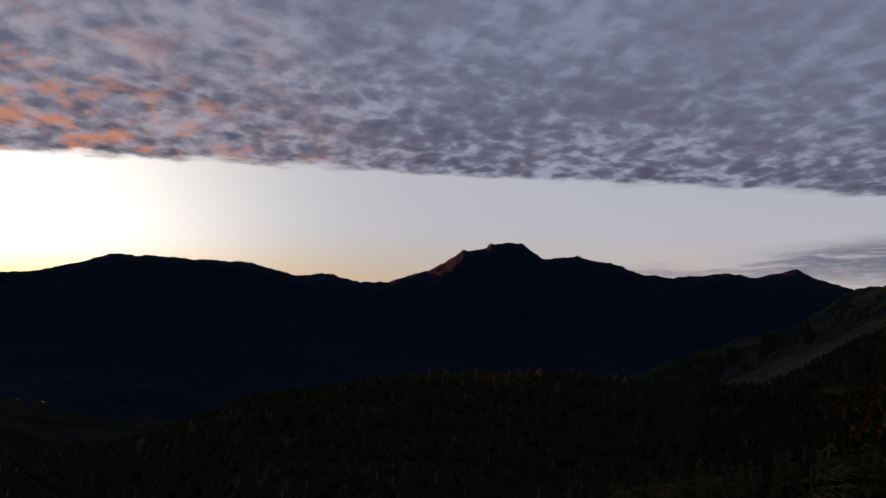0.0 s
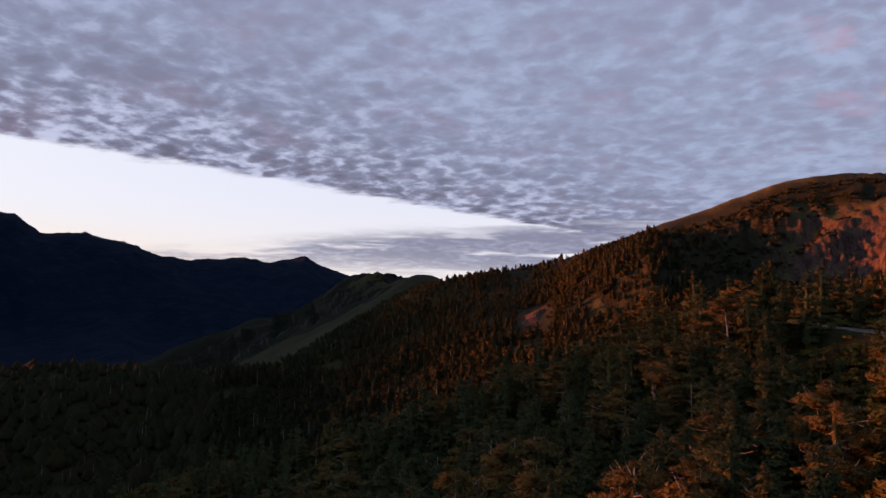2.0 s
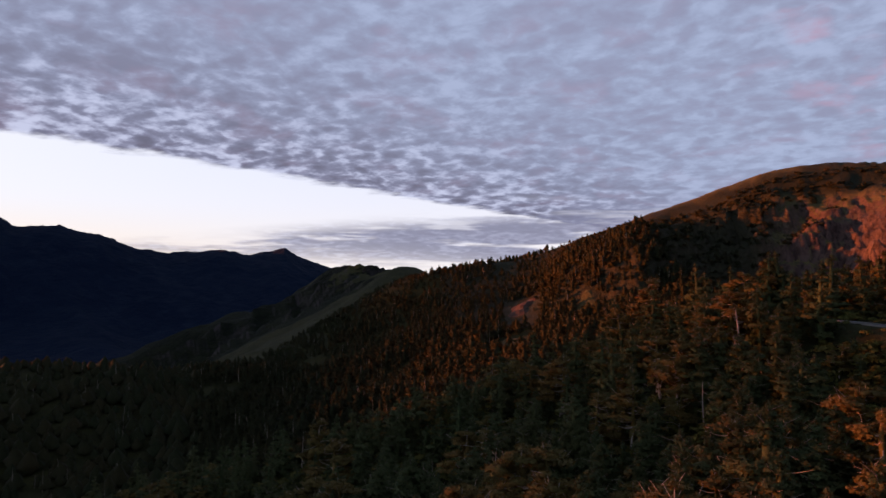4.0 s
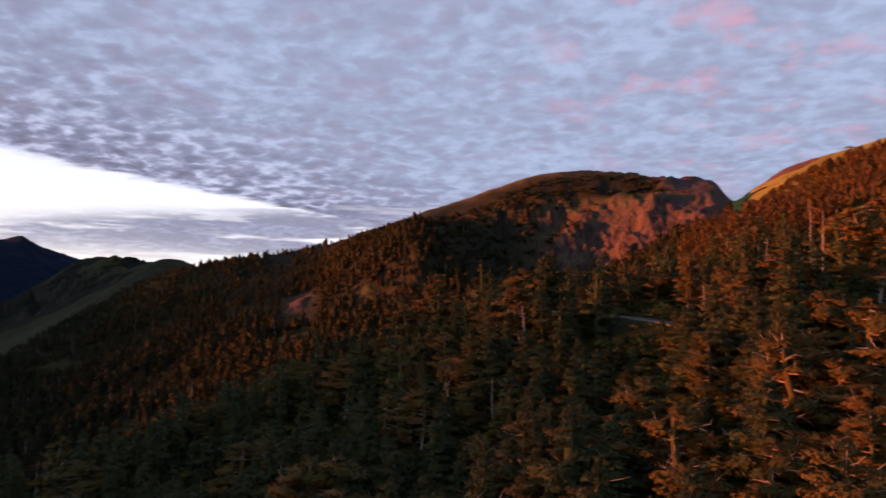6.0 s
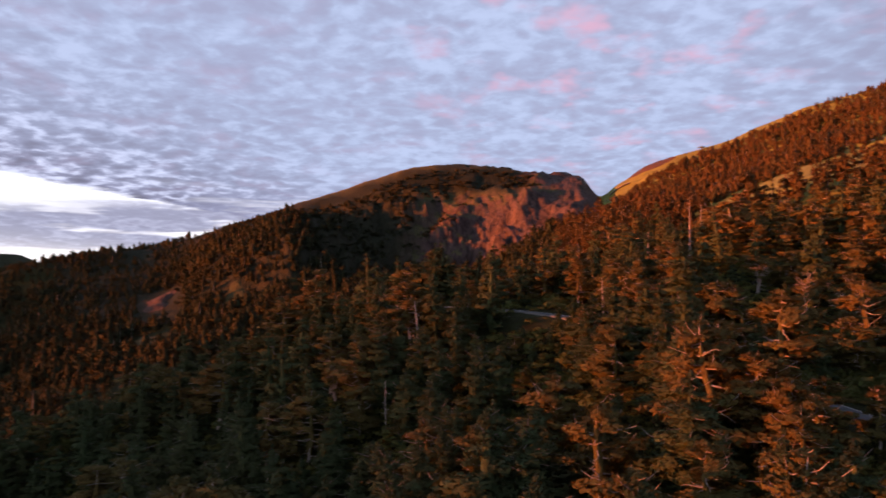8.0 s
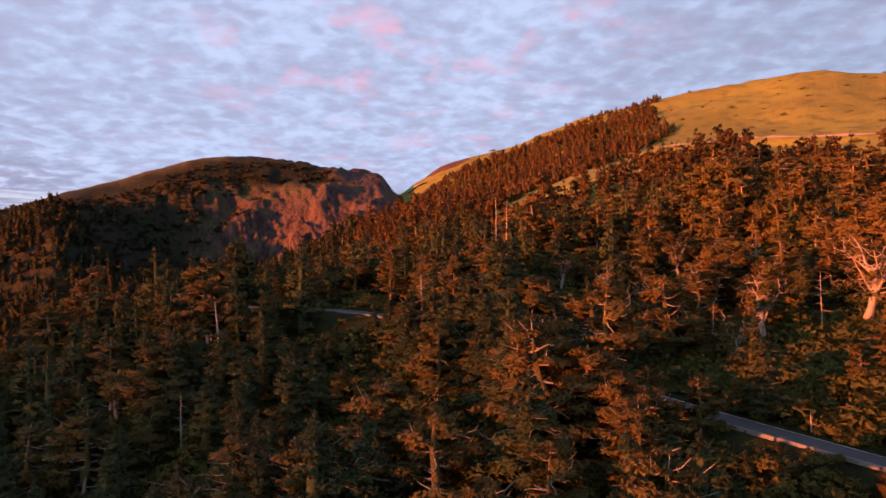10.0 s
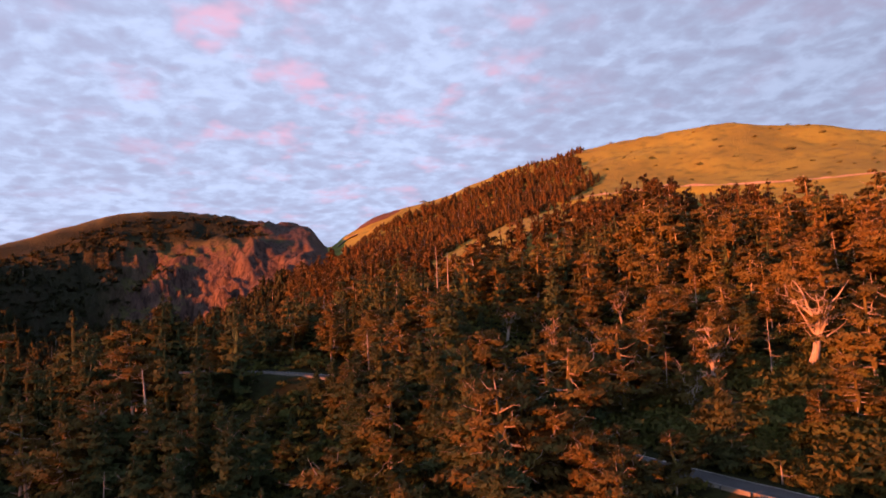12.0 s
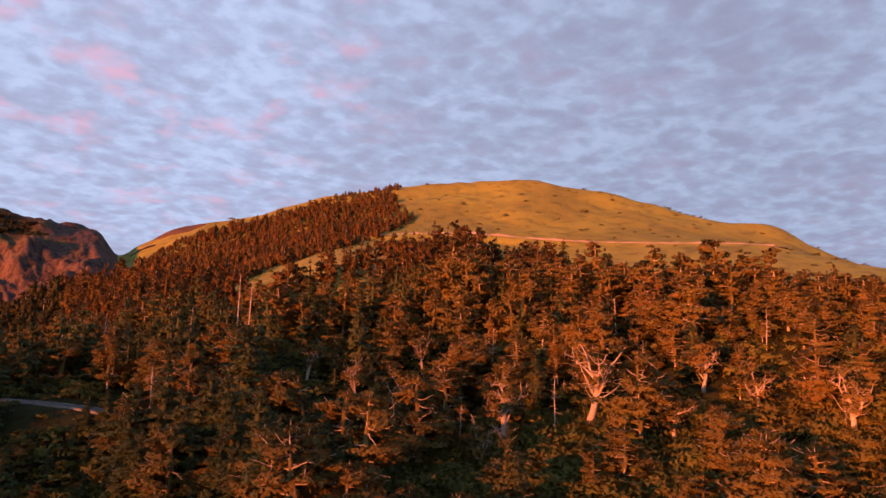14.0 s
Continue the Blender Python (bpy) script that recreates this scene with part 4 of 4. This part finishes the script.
def with_wood(wood, crown):
    """One mesh of trunks and crowns, with the material of each triangle."""
    v, f = merged([(flat_normals(*wood), wood[1]), crown])
    return v, f, np.r_[np.zeros(len(wood[1]), int), np.ones(len(crown[1]), int)]


def woods_near():
    """The forest on the near slope: the closest trees as things, the rest joined."""
    firs, hems, deads = [], [], []
    for k in range(7):
        rng = np.random.default_rng(10 + k)
        firs.append(tree_thing("fir_tree", *fir(rng, 13.0, rng.uniform(2.7, 3.5), 1.0), M_FIR_BARK, M_FIR, "dark green ragged mountain fir on the slope", "tree", "firs of the near slope"))
    for k in range(6):
        rng = np.random.default_rng(30 + k)
        hems.append(tree_thing("hemlock_tree", *hemlock(rng, 13.0, rng.uniform(3.6, 4.8), 1.0, rng.uniform(0.16, 0.40)), M_BARK, M_HEMLOCK, "hemlock with pale limbs and layered green needles", "tree", "hemlocks of the near slope"))
    for k in range(3):
        rng = np.random.default_rng(50 + k)
        deads.append(tree_thing("dead_tree", *snag(rng, 12.0, 18), M_DEAD, M_FIR, "dead conifer with a bare bleached trunk", "dead tree", "dead trees of the near slope"))
    used = {id(o): 0 for o in firs + hems + deads}
    x, y, r, az = scatter(-66, 66, 52, 262, 6.6, 3)
    # a close row of firs along the valley side of the road
    row = curve_points(ROAD, 4.0)
    step = np.gradient(row, axis=0)[:, :2]
    out = np.stack([step[:, 1], -step[:, 0]], -1) / np.linalg.norm(step, axis=1)[:, None]
    bear = np.degrees(np.arctan2(-row[:, 0], row[:, 1]))
    lined = (bear > -19.6) & (bear < -1.2)
    extra = np.concatenate([row[lined, :2] + out[lined] * d for d in (6.5, 10.5)])
    extra = extra + np.random.default_rng(4).uniform(-1, 1, extra.shape)
    x, y = np.r_[x, extra[:, 0]], np.r_[y, extra[:, 1]]
    r, az = np.hypot(x, y), np.degrees(np.arctan2(-x, y))
    in_row = np.r_[np.zeros(len(x) - len(extra), bool), np.ones(len(extra), bool)]
    gap, _ = road_near(x, y)
    thin = fbm(x, y, 38, 3, 41)
    z = land_height(x, y)
    rng = np.random.default_rng(5)
    joined = {"fir": [], "hemlock": []}
    cheap_firs = [fir(np.random.default_rng(70 + k), 13.0, 3.2, 0.55) for k in range(8)]
    cheap_hems = [hemlock(np.random.default_rng(80 + k), 13.0, 4.3, 0.5, 0.18) for k in range(8)]
    count = [0, 0]
    # keep the view of the old trees open from the valley side
    stand = np.array([at_polar(a, d) for a, d, *_ in OLD_TREES])
    to_valley = np.array((-6.0, 12.0)) - stand
    to_valley /= np.linalg.norm(to_valley, axis=1)[:, None]
    off = np.stack([x, y], -1)[:, None, :] - stand[None]
    ahead_of = (off * to_valley).sum(-1)
    beside = np.abs(off[..., 0] * to_valley[:, 1] - off[..., 1] * to_valley[:, 0])
    for i in np.argsort(r):
        old = ((ahead_of[i] > -3.5) & (ahead_of[i] < 22) & (beside[i] < 4.2)).any()
        meadow = 0.3 < az[i] < 4.8 and 150 < r[i] < 178
        if (gap[i] < 5.2 or thin[i] < -0.62 or meadow or old) and not in_row[i]:
            continue
        # trees in front of the road stay low so that it shows
        h = np.clip(rng.normal(12.0 if az[i] > -14 else 10.2, 2.8), 5.0, 18)
        if az[i] < -50 or (r[i] > 225 and (-22 < az[i] < -8 or az[i] < -38)):
            h = min(h, 9.0)
        if -29.5 < az[i] < -26 and r[i] > 215:
            h *= 1.35
        young = -22 < az[i] < -7 and 146 < r[i] < 186 and rng.random() < 0.6
        if young:
            h = rng.uniform(4.5, 7.5)
        # among the old trees only low young growth
        if -47 < az[i] < -17 and 84 < r[i] < 134 and rng.random() < (0.72 if -34 < az[i] < -19 else 0.4):
            continue
        if -35 < az[i] < -19 and r[i] < 96:
            if az[i] < -25 and rng.random() < 0.4:
                continue
            h = rng.uniform(4.0, 7.5)
        if in_row[i]:
            h = rng.uniform(8.5, 13)
        # the bend of the road stays open towards the valley
        if -0.6 < az[i] < 5.2 and 110 < r[i] < 166:
            h = rng.uniform(4.0, 6.5)
        right = np.clip((-az[i] - 6) / 22, 0, 1)
        if az[i] > 44 and r[i] > 130 and rng.random() < 0.3:
            continue
        is_hem = rng.random() < 0.22 + 0.64 * right and not young
        if r[i] < 190 and az[i] < 0 and rng.random() < 0.25:
            h *= 0.6
        m = Matrix.LocRotScale((x[i], y[i], z[i] - 0.1), Euler((rng.normal(0, 0.03), rng.normal(0, 0.03), rng.uniform(0, 6.28))), None)
        size = h / 13.0
        wide = size * rng.uniform(0.95, 1.3) * (1.15 if is_hem else 1.22)
        which = 1 if is_hem else 0
        if count[which] < 290 and r[i] < 185:
            source = (hems if is_hem else firs)[rng.integers(0, 6)]
            if rng.random() < 0.02:
                source = deads[rng.integers(0, 3)]
            ob = source if used[id(source)] == 0 else copy_thing(source, m)
            used[id(source)] += 1
            ob.matrix_basis = m @ Matrix.Diagonal((wide, wide, size, 1))
            count[which] += 1
        else:
            (wv, wf), (cv, cf) = (cheap_hems if is_hem else cheap_firs)[rng.integers(0, 8)]
            t = np.array(m @ Matrix.Diagonal((wide, wide, size, 1)))
            put = lambda v: np.c_[v[:, :3] @ t[:3, :3].T + t[:3, 3], v[:, 3:] @ t[:3, :3].T] if v.shape[1] == 6 else v @ t[:3, :3].T + t[:3, 3]
            joined["hemlock" if is_hem else "fir"].append(((put(wv), wf), (put(cv), cf)))
    for root in firs + hems + deads:
        if used[id(root)] == 0:
            for o in (*root.children_recursive, root):
                bpy.data.objects.remove(o)
    for kind, leaf in (("fir", M_FIR), ("hemlock", M_HEMLOCK)):
        wood, crown = merged([a for a, _ in joined[kind]]), merged([b for _, b in joined[kind]])
        v, f, index = with_wood(wood, crown)
        ob = new(kind + "_wood", mesh_from(kind + "_wood", v, f, [M_BARK if kind == "hemlock" else M_FIR_BARK, leaf], index, smooth=False))
        tagged(ob, "dense " + kind + " forest with pale trunks on the slope", "forest", kind="stuff")


def in_far_woods(x, y, r, az):
    """Where the farther woods stand: below the dome's grass, in its gully, and over the ridge left of the cliffs."""
    edge = fbm(x, y, 45, 4, 51)
    treeline = smooth_curve([-75, -60, -50, -40, -33, -27, -24, -21, -17, -12, -8, -3], [255, 272, 290, 308, 322, 352, 366, 304, 284, 264, 322, 430], az)
    below = (az < -3) & (r < treeline + np.where((az < -9) & (az > -22), 8, 26) * edge)
    gully = (az < -4.5) & (az > -25.5 + 9 * edge) & (r > smooth_curve([-26, -22, -18, -14, -10, -6, -3], [500, 418, 368, 338, 322, 330, 400], az) + 22 * edge) & \
            (r < smooth_curve([-26, -20, -12, -7, -4], [594, 584, 576, 556, 490], az))
    lump = edge > -0.42
    shaded = (az >= 13) & (az < 24) & (r > 432) & (r < 545 - 60 * np.clip(np.abs(az - 24) / 12, 0, 1)) & (edge > 0.16 - 0.05 * np.clip(az - 14, 0, 8))
    left = (az >= 20.5 + 8 * edge) & (az < 110) & (r > 430) & (r < smooth_curve([20, 24, 28, 34, 42, 48, 60, 110], [556, 574, 592, 680, 760, 620, 520, 490], az)) & (edge > -0.36)
    rocks = ((np.abs(az - 31.2) < 1.6) & (np.abs(r - 470) < 36)) | ((np.abs(az - 25.8) < 0.9) & (np.abs(r - 437) < 11)) | ((np.abs(az - 32) < 1.7) & (np.abs(r - 398) < 20))
    foot = (az > -3) & (r < 440 + 20 * edge)
    return ((below & lump) | gully | shaded | left | foot) & ~rocks


def woods_far():
    wood, crown, gully = [], [], []
    for az0, az1, r0, r1, gap, seed in ((-68, 62, 260, 430, 6.4, 61), (0, 62, 430, 760, 5.0, 62), (-27, 0, 318, 600, 4.5, 64), (62, 128, 200, 500, 7.5, 63), (84, 128, 500, 880, 9.5, 65)):
        x, y, r, az = scatter(az0, az1, r0, r1, gap, seed)
        keep = in_far_woods(x, y, r, az) if r0 >= 260 and seed != 65 else r > 0
        if seed == 61:
            keep &= (az > -4.5) | (az < -26) | (r < 318)
        x, y, r, az = x[keep], y[keep], r[keep], az[keep]
        z = land_height(x, y)
        tall = (1 + 0.7 * fbm(x, y, 34, 3, 57)) * np.where((az > -29.5) & (az < -26), 1.3, 1.0)
        rng = np.random.default_rng(seed)
        near_kinds = [hemlock(np.random.default_rng(90 + k), 12.0, 3.6, 0.15) for k in range(5)] + [fir(np.random.default_rng(96 + k), 12.0, 2.8, 0.15) for k in range(5)]
        far_kinds = [simple_conifer(np.random.default_rng(110 + k), rng.uniform(5.5, 9.0), rng.uniform(2.8, 4.2)) for k in range(12)]
        tuft_kinds = [tufted_conifer(np.random.default_rng(170 + k), rng.uniform(7.0, 10), rng.uniform(2.9, 4.0)) for k in range(12)]
        for i in range(len(x)):
            a, s = rng.uniform(0, 6.28), rng.uniform(0.6, 1.2) * tall[i] * (0.72 if az[i] < -38 else 1.0) * ((0.42 if az[i] < 27 else 0.62) if r[i] > 545 and az[i] > 8 else 0.7 if r[i] > 560 else 0.78 if r[i] > 470 else 1.0)
            turn = np.array(((math.cos(a), -math.sin(a), 0), (math.sin(a), math.cos(a), 0), (0, 0, 1.0))) * s
            here = np.array((x[i], y[i], z[i] - 0.2))
            if az[i] < 0 and seed == 61:
                (wv, wf), (cv, cf) = near_kinds[rng.integers(0, 10)]
                wood.append((wv @ turn.T + here, wf))
                gully.append((np.c_[cv[:, :3] @ turn.T + here, cv[:, 3:] @ turn.T], cf))
            else:
                cv, cf = (tuft_kinds if az[i] < 58 and r[i] < 600 else far_kinds)[rng.integers(0, 12)]
                (gully if az[i] < 0 else crown).append((np.c_[cv[:, :3] @ turn.T * (1.0, 1.0, rng.uniform(0.6, 0.95) if az[i] < 0 else 1.0) + here, cv[:, 3:] @ turn.T], cf))
                if rng.random() < 0.14:
                    wood.append(((np.array([(-0.16, 0, 0), (0.16, 0, 0), (0, 0.16, 0), (0, 0, 9.0)]) @ turn.T) + here + (0.9, -1.6, 0), np.array([(0, 1, 3), (1, 2, 3), (2, 0, 3)])))
    w, c = merged(wood), merged(crown)
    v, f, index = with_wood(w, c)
    tagged(new("far_woods", mesh_from("far_woods", v, f, [M_BARK, M_FIR_SHADED], index, smooth=False)), "dense dark conifer woods on the hillsides", "forest", kind="stuff")
    tagged(new("gully_woods", mesh_from("gully_woods", *merged(gully), [M_RUSTY], smooth=False)), "rusty conifer woods in the gully below the grass", "forest", kind="stuff")


def undergrowth():
    """Low bamboo and bushes between the trees."""
    x, y, r, az = scatter(-66, 66, 50, 240, 4.4, 77)
    thicket, more = scatter(-54, -12, 55, 142, 2.7, 78), scatter(-12, 26, 75, 150, 3.4, 79)
    x, y, r, az = (np.r_[a, b, c] for a, b, c in zip((x, y, r, az), thicket, more))
    gap, _ = road_near(x, y)
    keep = gap > 4.2
    x, y = x[keep], y[keep]
    z = land_height(x, y)
    rng = np.random.default_rng(8)
    kinds = [shrub(np.random.default_rng(120 + k), 1.5, 260) for k in range(8)]
    coarse = [shrub(np.random.default_rng(130 + k), 1.5, 100) for k in range(8)]
    pieces = []
    for i in range(len(x)):
        v, f = (kinds if r[keep][i] < 150 and az[keep][i] < -4 else coarse)[rng.integers(0, 8)]
        s = rng.uniform(0.7, 1.9) * (1.0 if gap[keep][i] > 7 else 0.5)
        if -50 < az[keep][i] < -15 and 90 < r[keep][i] < 140:
            s *= rng.uniform(0.9, 1.5)
        if -42 < az[keep][i] < -19 and 58 < r[keep][i] < 96 and gap[keep][i] > 6:
            s *= rng.uniform(0.9, 1.3)
        pieces.append((np.c_[v[:, :3] * s * (1.2, 1.2, 1.0) + (x[i], y[i], z[i] - 0.15), v[:, 3:]], f))
    v, f = merged(pieces)
    tagged(new("undergrowth", mesh_from("undergrowth", v, f, [M_SHRUB], smooth=False)), "dense green bamboo and low bushes on the forest floor", "undergrowth", kind="stuff")


def cliff_scrub():
    """Dark scrub over the top of the cliff hill and in the gullies of its face."""
    x, y, r, az = scatter(-2, 30, 452, 618, 3.8, 71)
    edge = fbm(x, y, 30, 4, 72)
    top = (az > 2.0 + 5 * edge) & (az < 19 + 10 * edge) & (r > 562 + 30 * edge) & (r < 584 - 1.2 * np.abs(az - 7))
    face = (edge > 0.26 - 0.075 * np.clip(az - 7, 0, 14)) & (r < 566) & (az > 4)
    keep = top | face
    x, y = x[keep], y[keep]
    z = land_height(x, y)
    rng = np.random.default_rng(73)
    kinds = [shrub(np.random.default_rng(150 + k), 2.2, 32) for k in range(8)]
    pieces = []
    for i in range(len(x)):
        v, f = kinds[rng.integers(0, 8)]
        pieces.append((np.c_[v[:, :3] * rng.uniform(0.4, 1.5) * (1.0, 1.0, rng.uniform(0.5, 1.1)) + (x[i], y[i], z[i] - 0.3), v[:, 3:]], f))
    v, f = merged(pieces)
    tagged(new("cliff_scrub", mesh_from("cliff_scrub", v, f, [M_FIR_SHADED], smooth=False)), "dark scrub over the cliff top and in its gullies", "scrub", kind="stuff")


def dome_bushes():
    """Dark round bushes strewn over the golden grass."""
    sources = []
    for k in range(4):
        v, f = shrub(np.random.default_rng(140 + k), 1.8, 90)
        sources.append(mesh_from("bush", v, f, [M_SHRUB], smooth=False))
    x, y, r, az = scatter(-64, -9, 290, 600, 20, 91)
    # a dark row along the eastern crest
    a = np.radians(np.linspace(-48.8, -45.9, 13))
    row = np.stack([-np.sin(a) * 592, np.cos(a) * 592], -1) + np.random.default_rng(92).uniform(-2, 2, (13, 2))
    x, y = np.r_[x, row[:, 0]], np.r_[y, row[:, 1]]
    r, az = np.hypot(x, y), np.degrees(np.arctan2(-x, y))
    z = land_height(x, y)
    rng = np.random.default_rng(17)
    for i in range(len(x)):
        if in_far_woods(x[i:i + 1], y[i:i + 1], r[i:i + 1], az[i:i + 1])[0] or abs(r[i] - FLANK_R) < 9 or (i < len(x) - 13 and rng.random() < 0.30):
            continue
        ob = new("bush", sources[rng.integers(0, 4)])
        s = rng.uniform(0.35, 1.1) * (1.0 if rng.random() < 0.85 else 1.7)
        ob.matrix_basis = pose(x[i], y[i], z[i] - 0.1, 0, 0, rng.uniform(0, 360)) @ Matrix.Diagonal((s * 1.3, s * 1.1, s * 0.85, 1))
        tagged(ob, "dark round bush on golden hill grass", "bush", "bushes on the grassy dome")


# ---- roads ----
def ribbon(line, offsets, heights):
    """A strip along a line: points across at offsets, each raised by heights."""
    ahead = np.gradient(line, axis=0)
    ahead[:, 2] = 0
    ahead /= np.linalg.norm(ahead, axis=1)[:, None]
    right = np.stack([ahead[:, 1], -ahead[:, 0], 0 * ahead[:, 0]], -1)
    rows = [line + right * o + (0, 0, h) for o, h in zip(offsets, heights)]
    v = np.stack(rows, 1)
    n, m = v.shape[:2]
    grid = np.arange(n * m).reshape(n, m)
    f = np.stack([grid[:-1, :-1], grid[:-1, 1:], grid[1:, 1:], grid[1:, :-1]], -1).reshape(-1, 4)
    return v.reshape(-1, 3), f


def box_mesh(name, sx, sy, sz, material, bevel=0.02):
    bm = bmesh.new()
    bmesh.ops.create_cube(bm, size=1.0)
    bmesh.ops.scale(bm, vec=(sx, sy, sz), verts=bm.verts)
    bmesh.ops.translate(bm, vec=(0, 0, sz / 2), verts=bm.verts)
    bmesh.ops.bevel(bm, geom=bm.edges[:], offset=bevel, segments=1, affect="EDGES")
    me = bpy.data.meshes.new(name)
    bm.to_mesh(me)
    bm.free()
    me.materials.append(material)
    return me


def build_roads():
    line = ROAD_LINE
    tagged(new("road", mesh_from("road", *ribbon(line, (-2.4, -2.2, 0, 2.2, 2.4), (-0.3, 0.0, 0.06, 0.0, -0.3)), [M_ASPHALT])), "narrow grey asphalt mountain road through the forest", "road", kind="structure")
    paint = surface("road_paint", ((0.72, 0.71, 0.66), (0.62, 0.61, 0.57), (0.45, 0.44, 0.41)), 0.8, rough=0.6, bump=0.2, bump_scale=10.0)
    for side in (-2.0, 2.0):
        tagged(new("road_line", mesh_from("road_line", *ribbon(line, (side - 0.08, side + 0.08), (0.03, 0.03)), [paint])), "worn white edge line on the asphalt", "road marking", kind="structure")
    # the low parapet on the valley side: blocks with gaps, on the camera's side of the road
    block = box_mesh("parapet_block", 2.95, 0.26, 0.50, M_CONCRETE, 0.04)
    fine = curve_points(ROAD, 3.1)
    ahead = np.gradient(fine, axis=0)
    for k in range(2, len(fine) - 2):
        p, a = fine[k], ahead[k] / np.linalg.norm(ahead[k])
        right = np.array((a[1], -a[0], 0.0))
        right /= np.linalg.norm(right)
        q = p + right * 2.6
        ob = new("parapet_block", block)
        ob.matrix_basis = pose(q[0], q[1], q[2] - 0.25, 0, math.degrees(-math.asin(a[2])), math.degrees(math.atan2(a[1], a[0])))
        tagged(ob, "weathered concrete parapet block beside the mountain road", "parapet", "parapet blocks of the forest road")
    # the road across the dome's flank, with its raw bank
    az = np.arange(-53.8, -19.4, 0.3)
    level = smooth_curve(*zip(*FLANK), az)
    flank = np.stack([-np.sin(np.radians(az)) * FLANK_R, np.cos(np.radians(az)) * FLANK_R, level], -1)
    tagged(new("flank_road", mesh_from("flank_road", *ribbon(flank, (-2.6, -2.4, 2.4, 2.6), (-0.3, 0.04, 0.04, -0.3)), [M_ASPHALT])), "narrow road cut into the golden grass slope", "road", kind="structure")
    cut = flank[(az > -53) & (az < -20.5)]
    jag = 0.5 + 0.9 * np.abs(fbm(cut[:, 0], cut[:, 1], 14, 3, 88))
    v, f = ribbon(cut, (2.7, 3.2, 4.0, 5.4), (0.0, 0.9, 1.8, 2.2))
    v = v.reshape(len(cut), 4, 3)
    v[:, 1:, 2] += (jag[:, None] - 0.66) * (1.5, 3.0, 3.6)
    tagged(new("cut_bank", mesh_from("cut_bank", v.reshape(-1, 3), f, [M_EARTH])), "bare pale earth bank above the hillside road", "bank", kind="structure")
    az2 = np.arange(-5.9, -4.2, 0.2)
    for n, r2 in enumerate((571.0,)):
        p = np.stack([-np.sin(np.radians(az2)) * r2, np.cos(np.radians(az2)) * r2], -1)
        pts = np.c_[p, land_height(p[:, 0], p[:, 1])]
        tagged(new("saddle_bank", mesh_from("saddle_bank", *ribbon(pts, (2.0, 1.0, -0.4, -1.4), (-0.6, 0.7, 1.4, 0.9)), [M_EARTH])), "bare pale earth bank of the road near the saddle", "bank", kind="structure")


plant_old_trees()
woods_near()
woods_far()
undergrowth()
cliff_scrub()
dome_bushes()
build_roads()
